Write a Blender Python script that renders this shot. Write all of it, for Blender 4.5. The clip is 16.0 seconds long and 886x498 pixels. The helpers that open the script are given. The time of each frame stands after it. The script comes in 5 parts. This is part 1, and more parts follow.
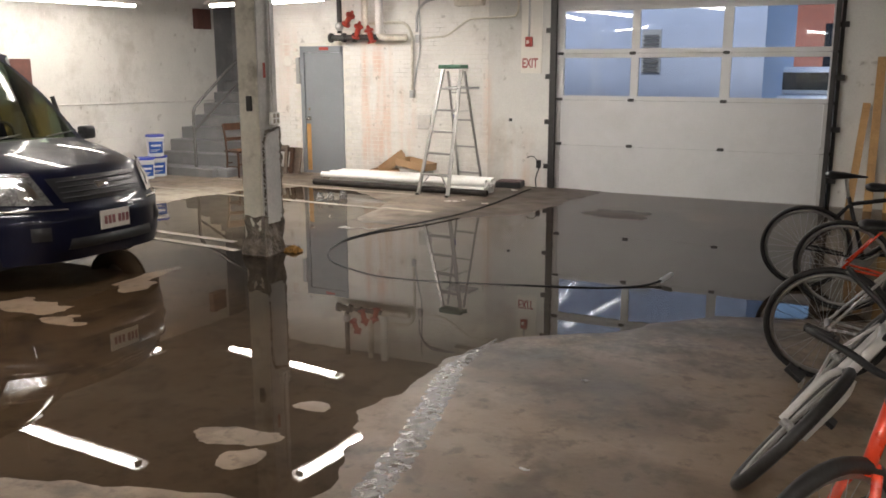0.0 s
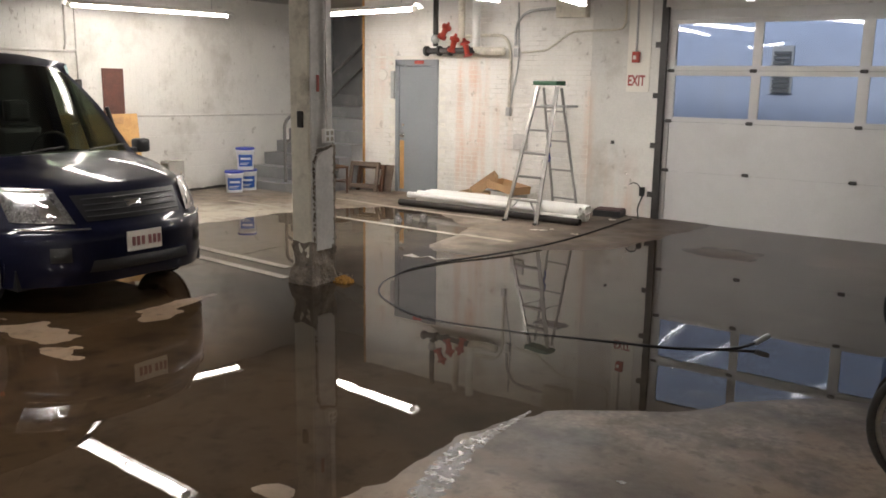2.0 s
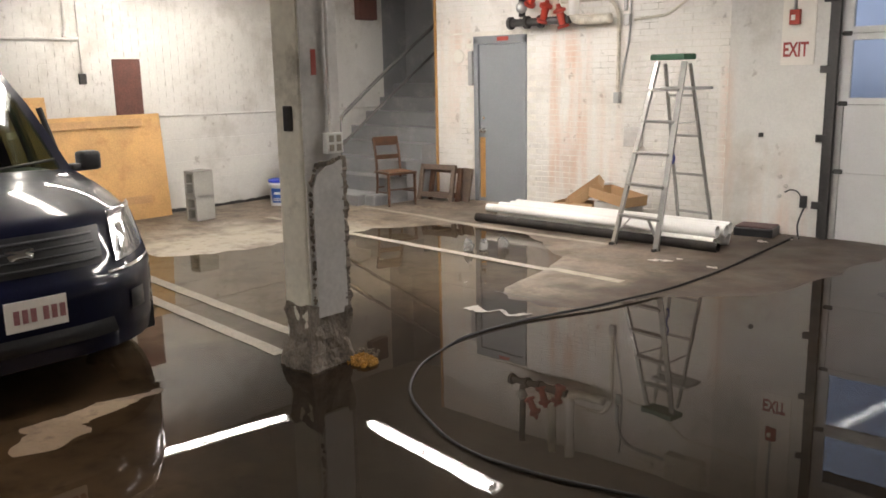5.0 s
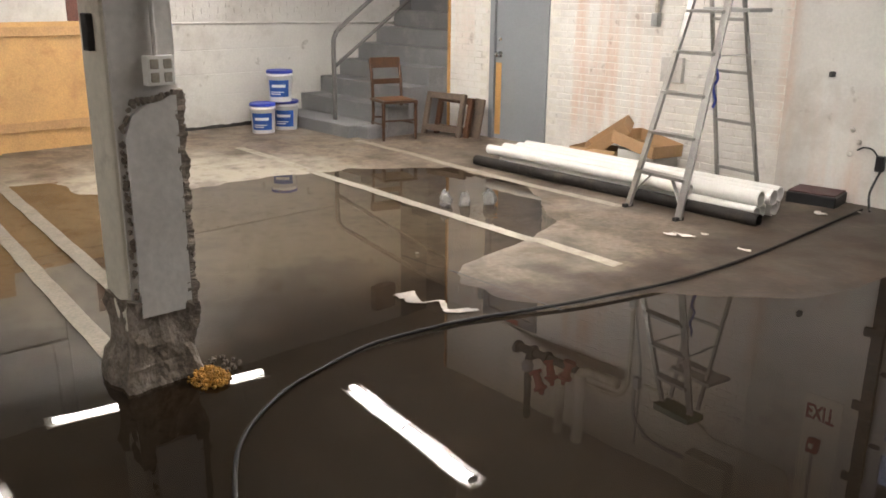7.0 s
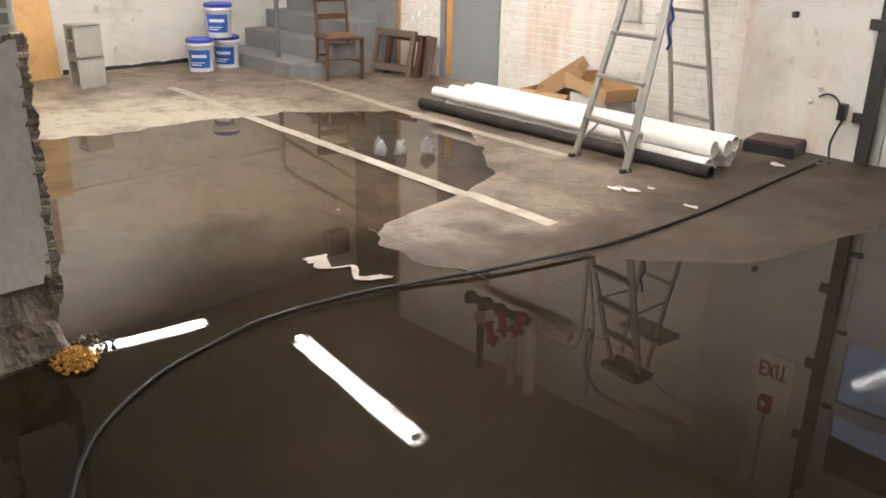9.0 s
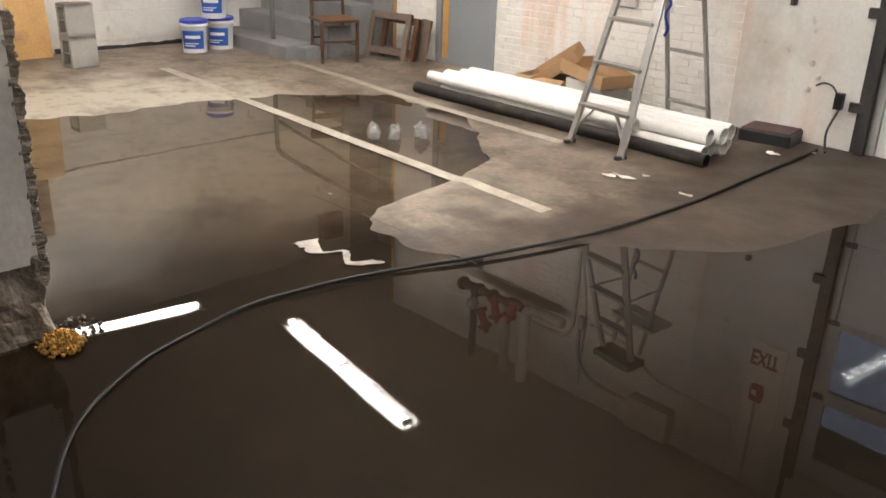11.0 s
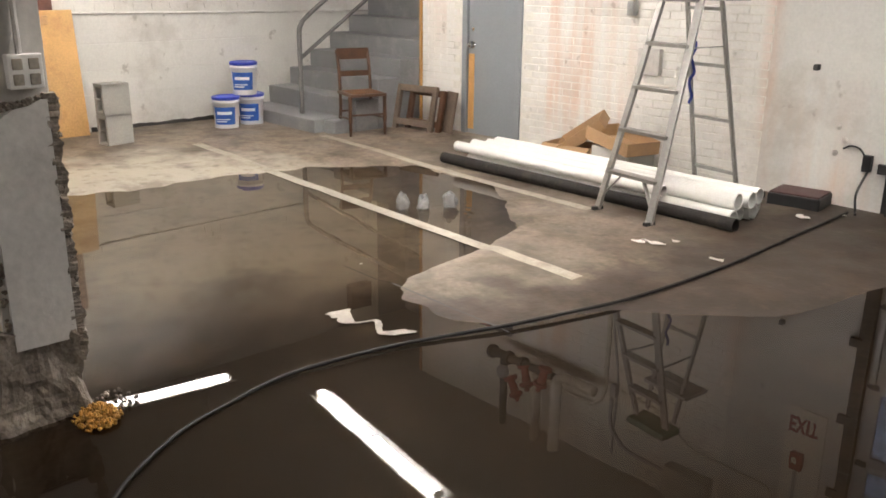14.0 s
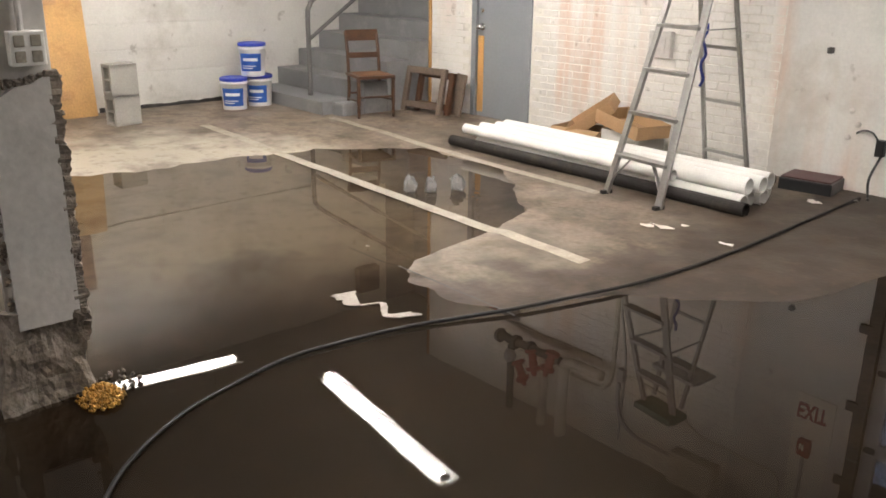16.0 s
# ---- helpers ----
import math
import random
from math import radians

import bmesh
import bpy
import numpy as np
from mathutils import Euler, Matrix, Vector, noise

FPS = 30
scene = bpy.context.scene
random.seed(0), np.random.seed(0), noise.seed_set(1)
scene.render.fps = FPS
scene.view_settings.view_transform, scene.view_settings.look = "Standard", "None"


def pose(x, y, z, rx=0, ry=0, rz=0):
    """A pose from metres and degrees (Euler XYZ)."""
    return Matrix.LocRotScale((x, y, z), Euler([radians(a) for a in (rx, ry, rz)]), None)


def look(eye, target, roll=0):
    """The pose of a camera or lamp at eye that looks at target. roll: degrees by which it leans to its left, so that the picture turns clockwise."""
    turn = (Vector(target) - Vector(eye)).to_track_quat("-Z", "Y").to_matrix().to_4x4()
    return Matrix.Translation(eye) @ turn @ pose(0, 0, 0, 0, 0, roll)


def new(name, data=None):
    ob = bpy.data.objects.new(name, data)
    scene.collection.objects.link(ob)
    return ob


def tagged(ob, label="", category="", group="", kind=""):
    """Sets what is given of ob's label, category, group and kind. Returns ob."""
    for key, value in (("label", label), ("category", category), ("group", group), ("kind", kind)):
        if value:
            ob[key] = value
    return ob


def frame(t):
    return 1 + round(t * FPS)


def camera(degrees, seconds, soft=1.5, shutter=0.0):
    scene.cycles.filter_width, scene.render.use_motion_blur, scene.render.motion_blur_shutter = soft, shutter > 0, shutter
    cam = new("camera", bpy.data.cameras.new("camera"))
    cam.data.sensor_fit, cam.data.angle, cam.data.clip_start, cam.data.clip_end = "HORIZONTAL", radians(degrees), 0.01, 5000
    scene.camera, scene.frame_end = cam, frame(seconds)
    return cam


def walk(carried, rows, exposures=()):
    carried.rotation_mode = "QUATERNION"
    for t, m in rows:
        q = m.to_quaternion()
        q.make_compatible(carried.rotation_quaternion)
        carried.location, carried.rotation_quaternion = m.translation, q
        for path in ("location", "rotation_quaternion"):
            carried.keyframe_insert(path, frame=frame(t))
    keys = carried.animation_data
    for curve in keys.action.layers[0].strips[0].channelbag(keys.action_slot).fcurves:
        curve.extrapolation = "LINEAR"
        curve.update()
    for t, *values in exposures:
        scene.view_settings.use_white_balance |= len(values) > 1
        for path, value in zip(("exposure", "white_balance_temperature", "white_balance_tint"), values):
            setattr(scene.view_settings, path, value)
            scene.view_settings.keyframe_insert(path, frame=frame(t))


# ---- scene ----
cam = camera(54.2, 16.0, soft=1.7)
PATH = [
    (0, (-0.621, 0.642, 1.784), (-1.498, 2.391, 1.371), -0.1),
    (0.5, (-0.578, 0.748, 1.786), (-1.488, 2.48, 1.374), -0.3),
    (1, (-0.517, 1.044, 1.774), (-1.574, 2.686, 1.337), -1.3),
    (1.5, (-0.488, 1.408, 1.803), (-1.626, 3.004, 1.405), 0.7),
    (2, (-0.567, 1.775, 1.781), (-1.704, 3.375, 1.401), 0.8),
    (2.5, (-0.711, 2.18, 1.77), (-1.915, 3.728, 1.377), -0.5),
    (3, (-1.034, 2.547, 1.751), (-2.274, 4.053, 1.312), 0.3),
    (3.5, (-1.364, 2.896, 1.763), (-2.609, 4.417, 1.396), -0.5),
    (4, (-1.532, 3.324, 1.721), (-2.881, 4.744, 1.317), -0.8),
    (4.5, (-1.806, 3.775, 1.73), (-3.159, 5.178, 1.281), -0.4),
    (4.7, (-1.889, 3.936, 1.698), (-3.219, 5.374, 1.296), -1.1),
    (6.8, (-2.459, 5.731, 1.66), (-3.86, 7.053, 1.123), 0.4),
    (7, (-2.508, 5.906, 1.621), (-3.927, 7.192, 1.042), 0.6),
    (7.5, (-2.549, 6.172, 1.599), (-3.851, 7.567, 0.997), 2.6),
    (8, (-2.578, 6.371, 1.613), (-3.943, 7.666, 0.933), 1.4),
    (8.5, (-2.557, 6.438, 1.635), (-3.93, 7.702, 0.916), 1.9),
    (9, (-2.602, 6.44, 1.627), (-3.952, 7.727, 0.907), 1.2),
    (9.5, (-2.623, 6.449, 1.621), (-3.961, 7.737, 0.88), 1.8),
    (12, (-2.613, 6.475, 1.619), (-3.945, 7.763, 0.866), 2.0),
    (12.5, (-2.621, 6.451, 1.619), (-4.01, 7.731, 0.963), 1.3),
    (13, (-2.622, 6.468, 1.61), (-4.036, 7.729, 0.967), 0.7),
    (13.5, (-2.598, 6.456, 1.63), (-3.985, 7.746, 0.987), 0.4),
    (14, (-2.624, 6.442, 1.628), (-4.038, 7.72, 1.022), 0.5),
    (14.5, (-2.636, 6.456, 1.608), (-4.051, 7.732, 1.002), 1.3),
    (15, (-2.637, 6.456, 1.626), (-4.048, 7.733, 1.01), 1.2),
    (15.5, (-2.631, 6.46, 1.619), (-4.044, 7.729, 0.991), 1.0),
    (16, (-2.636, 6.473, 1.61), (-4.056, 7.728, 0.969), 0.7),
]
EXPOSURES = ((0, 0.9), (1.5, 0.85), (2.5, 0.62), (3, 0.68), (4, 0.62), (4.5, 0.8), (7, 0.92), (7.5, 0.82), (8, 0.95), (8.5, 1.12), (9, 1.18), (9.5, 1.02), (12, 1.02), (12.5, 1.02), (14.6, 1.0), (16, 1.02))
walk(cam, [(t, look(eye, target, roll)) for t, eye, target, roll in PATH], EXPOSURES)

# ---- world and light ----
world = bpy.data.worlds.new("world")
scene.world = world
world.use_nodes = True
wn, wl = world.node_tree.nodes, world.node_tree.links
sky = wn.new("ShaderNodeTexSky")
sky.sky_type, sky.sun_disc, sky.sun_elevation, sky.sun_rotation = "NISHITA", False, radians(40), radians(195)
wl.new(sky.outputs[0], wn["Background"].inputs[0])
wn["Background"].inputs[1].default_value = 0.13
sun = new("sun", bpy.data.lights.new("sun", "SUN"))
sun.data.energy, sun.data.angle, sun.data.color = 1.1, radians(12), (1.0, 0.96, 0.9)
sun.matrix_world = look((-10, -14, 26), (-2, 17, 0))
TUBE_POWER = 44.0


# ---- materials ----
def mat(name, color, rough=0.6, metal=0.0, var=0.12, scale=6.0, bump=0.15, fine=60.0, spec=0.5, coat=0.0, dirt=None, dirt_amount=0.0, dirt_scale=1.5, dirt_from=0.52):
    """A principled surface with colour variation at two scales, optional stains and a fine relief."""
    m = bpy.data.materials.new(name)
    m.use_nodes = True
    n, l = m.node_tree.nodes, m.node_tree.links
    p = n["Principled BSDF"]
    geo = n.new("ShaderNodeNewGeometry")
    big, small = n.new("ShaderNodeTexNoise"), n.new("ShaderNodeTexNoise")
    big.inputs["Scale"].default_value, big.inputs["Detail"].default_value = scale, 5
    small.inputs["Scale"].default_value, small.inputs["Detail"].default_value = fine, 3
    for t in (big, small):
        l.new(geo.outputs["Position"], t.inputs["Vector"])
    add = n.new("ShaderNodeMath")
    add.operation = "ADD"
    l.new(big.outputs[0], add.inputs[0])
    l.new(small.outputs[0], add.inputs[1])
    ramp = n.new("ShaderNodeMapRange")
    ramp.inputs[1].default_value, ramp.inputs[2].default_value = 0.7, 1.3
    ramp.inputs[3].default_value, ramp.inputs[4].default_value = 1 - var, 1 + var
    l.new(add.outputs[0], ramp.inputs[0])
    mul = n.new("ShaderNodeVectorMath")
    mul.operation = "SCALE"
    mul.inputs[0].default_value = color
    l.new(ramp.outputs[0], mul.inputs["Scale"])
    out = mul.outputs[0]
    if dirt:
        blot = n.new("ShaderNodeTexNoise")
        blot.inputs["Scale"].default_value, blot.inputs["Detail"].default_value, blot.inputs["Roughness"].default_value = dirt_scale, 8, 0.7
        l.new(geo.outputs["Position"], blot.inputs["Vector"])
        mask = n.new("ShaderNodeMapRange")
        mask.inputs[1].default_value, mask.inputs[2].default_value = dirt_from, dirt_from + 0.16
        mask.inputs[3].default_value, mask.inputs[4].default_value = 0.0, dirt_amount
        l.new(blot.outputs[0], mask.inputs[0])
        mix = n.new("ShaderNodeMix")
        mix.data_type = "RGBA"
        l.new(mask.outputs[0], mix.inputs[0])
        l.new(out, mix.inputs[6])
        mix.inputs[7].default_value = (*dirt, 1)
        out = mix.outputs[2]
    l.new(out, p.inputs["Base Color"])
    rr = n.new("ShaderNodeMapRange")
    rr.inputs[1].default_value, rr.inputs[2].default_value = 0.3, 0.7
    rr.inputs[3].default_value, rr.inputs[4].default_value = max(0.02, rough * 0.85), min(1, rough * 1.15)
    l.new(big.outputs[0], rr.inputs[0])
    l.new(rr.outputs[0], p.inputs["Roughness"])
    p.inputs["Metallic"].default_value = metal
    p.inputs["Specular IOR Level"].default_value = spec
    p.inputs["Coat Weight"].default_value = coat
    if bump:
        b = n.new("ShaderNodeBump")
        b.inputs["Strength"].default_value, b.inputs["Distance"].default_value = bump, 0.004
        l.new(add.outputs[0], b.inputs["Height"])
        l.new(b.outputs[0], p.inputs["Normal"])
    return m


def band(n, l, coord, a, b, soft):
    """A mask that is 1 where coord lies between a and b."""
    up, down = n.new("ShaderNodeMapRange"), n.new("ShaderNodeMapRange")
    up.inputs[1].default_value, up.inputs[2].default_value = a - soft, a + soft
    down.inputs[1].default_value, down.inputs[2].default_value = b - soft, b + soft
    down.inputs[3].default_value, down.inputs[4].default_value = 1, 0
    l.new(coord, up.inputs[0])
    l.new(coord, down.inputs[0])
    k = n.new("ShaderNodeMath")
    k.operation = "MULTIPLY"
    l.new(up.outputs[0], k.inputs[0])
    l.new(down.outputs[0], k.inputs[1])
    return k.outputs[0]


def wall_paint(name, base, worn, rust=()):
    """White wall paint, yellowed and flaking, with dark specks and streaks of rust that have run down."""
    m = mat(name, base, 0.62, var=0.07, scale=2.5, bump=0.35, fine=45, dirt=worn, dirt_amount=0.75, dirt_scale=1.1)
    n, l = m.node_tree.nodes, m.node_tree.links
    p = n["Principled BSDF"]
    last = p.inputs["Base Color"].links[0].from_socket
    geo = n.new("ShaderNodeNewGeometry")
    xyz = n.new("ShaderNodeSeparateXYZ")
    l.new(geo.outputs["Position"], xyz.inputs[0])
    specks = n.new("ShaderNodeTexNoise")
    specks.inputs["Scale"].default_value, specks.inputs["Detail"].default_value = 7, 8
    l.new(geo.outputs["Position"], specks.inputs["Vector"])
    chip = n.new("ShaderNodeMapRange")
    chip.inputs[1].default_value, chip.inputs[2].default_value, chip.inputs[4].default_value = 0.66, 0.73, 0.5
    l.new(specks.outputs[0], chip.inputs[0])
    mix = n.new("ShaderNodeMix")
    mix.data_type = "RGBA"
    l.new(chip.outputs[0], mix.inputs[0])
    l.new(last, mix.inputs[6])
    mix.inputs[7].default_value = (0.23, 0.2, 0.16, 1)
    last = mix.outputs[2]
    for x0, x1, z0, z1, strength in rust:
        streak = n.new("ShaderNodeTexNoise")
        streak.inputs["Scale"].default_value, streak.inputs["Detail"].default_value = 1.0, 6
        size = n.new("ShaderNodeVectorMath")
        size.operation = "MULTIPLY"
        size.inputs[1].default_value = (7, 7, 0.9)
        l.new(geo.outputs["Position"], size.inputs[0])
        l.new(size.outputs[0], streak.inputs["Vector"])
        run = n.new("ShaderNodeMapRange")
        run.inputs[1].default_value, run.inputs[2].default_value, run.inputs[4].default_value = 0.38, 0.68, strength
        l.new(streak.outputs[0], run.inputs[0])
        a, b = band(n, l, xyz.outputs[0], x0, x1, 0.05), band(n, l, xyz.outputs[2], z0, z1, 0.25)
        for other in (a, b):
            k = n.new("ShaderNodeMath")
            k.operation = "MULTIPLY"
            l.new(run.outputs[0] if other is a else k0, k.inputs[0])
            l.new(other, k.inputs[1])
            k0 = k.outputs[0]
        mix = n.new("ShaderNodeMix")
        mix.data_type = "RGBA"
        l.new(k0, mix.inputs[0])
        l.new(last, mix.inputs[6])
        mix.inputs[7].default_value = (0.62, 0.27, 0.1, 1)
        last = mix.outputs[2]
    l.new(last, p.inputs["Base Color"])
    return m


def glow(name, color, strength):
    m = bpy.data.materials.new(name)
    m.use_nodes = True
    p = m.node_tree.nodes["Principled BSDF"]
    p.inputs["Base Color"].default_value = (0.9, 0.9, 0.9, 1)
    p.inputs["Emission Color"].default_value = (*color, 1)
    p.inputs["Emission Strength"].default_value = strength
    return m


def sheet_glass(name, ior, tint, ripple=0.0, ripple_scale=3.0, rough=0.0, rings=None):
    """A clear sheet: a mirror by Fresnel, else see-through with a tint."""
    m = bpy.data.materials.new(name)
    m.use_nodes = True
    n, l = m.node_tree.nodes, m.node_tree.links
    n.remove(n["Principled BSDF"])
    fres, gloss, clear, mix = n.new("ShaderNodeFresnel"), n.new("ShaderNodeBsdfGlossy"), n.new("ShaderNodeBsdfTransparent"), n.new("ShaderNodeMixShader")
    fres.inputs[0].default_value = ior
    gloss.inputs["Roughness"].default_value = rough
    clear.inputs[0].default_value = (*tint, 1)
    l.new(fres.outputs[0], mix.inputs[0])
    l.new(clear.outputs[0], mix.inputs[1])
    l.new(gloss.outputs[0], mix.inputs[2])
    l.new(mix.outputs[0], n["Material Output"].inputs[0])
    if ripple:
        geo, wave, b = n.new("ShaderNodeNewGeometry"), n.new("ShaderNodeTexNoise"), n.new("ShaderNodeBump")
        wave.inputs["Scale"].default_value, wave.inputs["Detail"].default_value = ripple_scale, 2
        l.new(geo.outputs["Position"], wave.inputs["Vector"])
        b.inputs["Strength"].default_value, b.inputs["Distance"].default_value = 1.0, ripple
        height = wave.outputs[0]
        if rings:
            # rings that run out from where the water wells up
            at, ln = n.new("ShaderNodeVectorMath"), n.new("ShaderNodeVectorMath")
            at.operation, ln.operation = "SUBTRACT", "LENGTH"
            at.inputs[1].default_value = rings
            l.new(geo.outputs["Position"], at.inputs[0])
            l.new(at.outputs[0], ln.inputs[0])
            freq, sine, fade, prod, total = [n.new("ShaderNodeMath") for _ in range(5)]
            freq.operation, sine.operation, prod.operation, total.operation = "MULTIPLY", "SINE", "MULTIPLY", "ADD"
            fade.operation = "POWER"
            freq.inputs[1].default_value = 62
            l.new(ln.outputs["Value"], freq.inputs[0])
            l.new(freq.outputs[0], sine.inputs[0])
            fade.inputs[0].default_value = 0.012
            l.new(ln.outputs["Value"], fade.inputs[1])
            l.new(sine.outputs[0], prod.inputs[0])
            l.new(fade.outputs[0], prod.inputs[1])
            l.new(prod.outputs[0], total.inputs[0])
            l.new(height, total.inputs[1])
            height = total.outputs[0]
        l.new(height, b.inputs["Height"])
        l.new(b.outputs[0], gloss.inputs["Normal"])
        l.new(b.outputs[0], fres.inputs["Normal"])
    return m


def floor_concrete():
    """Worn concrete: mottled grey-brown with dark oil stains and darker and paler patches, some damp."""
    m = mat("floor_concrete", (0.21, 0.168, 0.128), 0.5, var=0.34, scale=3.2, bump=0.5, fine=28, dirt=(0.055, 0.037, 0.025), dirt_amount=0.9, dirt_scale=2.3, dirt_from=0.47, spec=0.28)
    n, l = m.node_tree.nodes, m.node_tree.links
    p = n["Principled BSDF"]
    last = p.inputs["Base Color"].links[0].from_socket
    geo, pale = n.new("ShaderNodeNewGeometry"), n.new("ShaderNodeTexNoise")
    pale.inputs["Scale"].default_value, pale.inputs["Detail"].default_value = 0.9, 7
    off = n.new("ShaderNodeVectorMath")
    off.inputs[1].default_value = (7, 3, 0)
    l.new(geo.outputs["Position"], off.inputs[0])
    l.new(off.outputs[0], pale.inputs["Vector"])
    k = n.new("ShaderNodeMapRange")
    k.inputs[1].default_value, k.inputs[2].default_value, k.inputs[4].default_value = 0.5, 0.72, 0.6
    l.new(pale.outputs[0], k.inputs[0])
    mix = n.new("ShaderNodeMix")
    mix.data_type = "RGBA"
    l.new(k.outputs[0], mix.inputs[0])
    l.new(last, mix.inputs[6])
    mix.inputs[7].default_value = (0.28, 0.25, 0.205, 1)
    last = mix.outputs[2]
    # hand-placed ragged patches, some damp: centre, half sizes, how dark; below zero paler
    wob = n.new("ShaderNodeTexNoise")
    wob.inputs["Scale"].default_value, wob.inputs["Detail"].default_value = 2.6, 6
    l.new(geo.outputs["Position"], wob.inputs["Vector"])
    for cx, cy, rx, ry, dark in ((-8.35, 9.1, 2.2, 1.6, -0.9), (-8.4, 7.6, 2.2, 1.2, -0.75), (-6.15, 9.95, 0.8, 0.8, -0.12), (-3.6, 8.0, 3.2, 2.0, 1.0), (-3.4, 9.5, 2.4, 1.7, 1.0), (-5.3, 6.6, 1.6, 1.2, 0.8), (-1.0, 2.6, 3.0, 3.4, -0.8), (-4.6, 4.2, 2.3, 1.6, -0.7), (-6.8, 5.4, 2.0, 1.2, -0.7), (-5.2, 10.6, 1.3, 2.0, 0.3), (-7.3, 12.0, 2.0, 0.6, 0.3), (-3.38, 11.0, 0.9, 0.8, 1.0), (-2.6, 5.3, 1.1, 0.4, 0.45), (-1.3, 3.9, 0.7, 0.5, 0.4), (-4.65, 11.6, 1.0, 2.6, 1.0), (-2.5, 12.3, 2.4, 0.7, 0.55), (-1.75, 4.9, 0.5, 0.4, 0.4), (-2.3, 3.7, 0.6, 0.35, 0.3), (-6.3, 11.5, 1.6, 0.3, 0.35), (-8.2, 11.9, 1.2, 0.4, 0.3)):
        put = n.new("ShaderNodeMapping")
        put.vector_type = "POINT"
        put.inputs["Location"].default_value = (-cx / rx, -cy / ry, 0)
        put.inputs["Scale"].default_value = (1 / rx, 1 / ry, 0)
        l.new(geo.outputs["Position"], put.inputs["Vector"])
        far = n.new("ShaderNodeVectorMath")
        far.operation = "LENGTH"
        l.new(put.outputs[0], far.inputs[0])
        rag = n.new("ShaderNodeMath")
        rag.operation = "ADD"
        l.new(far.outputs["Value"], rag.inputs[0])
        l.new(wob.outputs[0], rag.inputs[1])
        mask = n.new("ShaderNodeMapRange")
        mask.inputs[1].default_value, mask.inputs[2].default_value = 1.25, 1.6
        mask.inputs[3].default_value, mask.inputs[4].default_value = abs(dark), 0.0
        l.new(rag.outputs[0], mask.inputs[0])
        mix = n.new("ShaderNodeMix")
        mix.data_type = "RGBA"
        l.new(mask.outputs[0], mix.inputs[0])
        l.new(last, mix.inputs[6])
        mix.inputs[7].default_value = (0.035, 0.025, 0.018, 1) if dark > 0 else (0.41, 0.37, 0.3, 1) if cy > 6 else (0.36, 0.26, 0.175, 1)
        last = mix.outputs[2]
    # small sharp-edged stains
    for size, lo, amount, seed in ((2.6, 0.5, 0.5, 4), (9.0, 0.55, 0.55, 9)):
        spot, cut = n.new("ShaderNodeTexNoise"), n.new("ShaderNodeMapRange")
        spot.inputs["Scale"].default_value, spot.inputs["Detail"].default_value, spot.inputs["Roughness"].default_value = size, 9, 0.62
        shift = n.new("ShaderNodeVectorMath")
        shift.inputs[1].default_value = (seed, -seed, 0)
        l.new(geo.outputs["Position"], shift.inputs[0])
        l.new(shift.outputs[0], spot.inputs["Vector"])
        cut.inputs[1].default_value, cut.inputs[2].default_value, cut.inputs[4].default_value = lo, lo + 0.13, amount
        l.new(spot.outputs[0], cut.inputs[0])
        mix = n.new("ShaderNodeMix")
        mix.data_type = "RGBA"
        l.new(cut.outputs[0], mix.inputs[0])
        l.new(last, mix.inputs[6])
        mix.inputs[7].default_value = (0.075, 0.05, 0.033, 1)
        last = mix.outputs[2]
    l.new(last, p.inputs["Base Color"])
    return m


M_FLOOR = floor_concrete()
M_WATER = sheet_glass("flood_water", 1.4, (0.32, 0.271, 0.21), 0.0005, 2.2, 0.005, (-6.95, 10.5, 0))
M_CARPANE = sheet_glass("tinted_car_glass", 1.5, (0.3, 0.35, 0.29))
M_GLASS = sheet_glass("window_glass", 1.5, (0.86, 0.9, 0.95))
M_WALL = wall_paint("white_wall_paint", (0.78, 0.757, 0.71), (0.56, 0.52, 0.46), [(-8.2, -7.62, 0.3, 2.1, 0.5), (-5.7, -4.9, 0.0, 0.3, 0.5), (-5.93, -5.1, 0.6, 0.75, 0.28), (-6.0, -5.88, 0.2, 1.8, 0.5), (-7.5, -7.2, 0.2, 1.5, 0.35), (-9.95, -9.4, 1.0, 2.3, 0.3)])
M_LEFT = wall_paint("white_concrete_paint", (0.67, 0.655, 0.615), (0.43, 0.405, 0.36))
M_PLASTER = wall_paint("grimy_white_plaster", (0.65, 0.635, 0.595), (0.46, 0.43, 0.38), [(-5.7, -4.9, 0.0, 0.3, 0.5), (-5.93, -5.1, 0.6, 0.75, 0.28), (-6.0, -5.88, 0.2, 1.8, 0.5)])
M_MORTAR = mat("painted_mortar", (0.74, 0.71, 0.64), 0.8, dirt=(0.12, 0.095, 0.07), dirt_amount=0.85, dirt_scale=1.3, dirt_from=0.55)
M_CEIL = mat("ceiling_concrete", (0.4, 0.38, 0.345), 0.8, dirt=(0.3, 0.27, 0.22), dirt_amount=0.6)
M_GREY = mat("grey_stair_paint", (0.2, 0.2, 0.205), 0.55, var=0.15, scale=3, dirt=(0.36, 0.35, 0.33), dirt_amount=0.5, dirt_scale=2.2)
M_DOOR = mat("grey_door_paint", (0.23, 0.245, 0.26), 0.42, var=0.06, scale=2, bump=0.08)
M_COLW = mat("cream_column_paint", (0.66, 0.62, 0.52), 0.55, var=0.1, scale=4, bump=0.4, fine=30, dirt=(0.25, 0.21, 0.16), dirt_amount=0.7, dirt_scale=3)
M_COLG = mat("grey_column_paint", (0.58, 0.555, 0.52), 0.6, var=0.12, scale=4, bump=0.4, fine=30, dirt=(0.3, 0.29, 0.27), dirt_amount=0.5, dirt_scale=3)
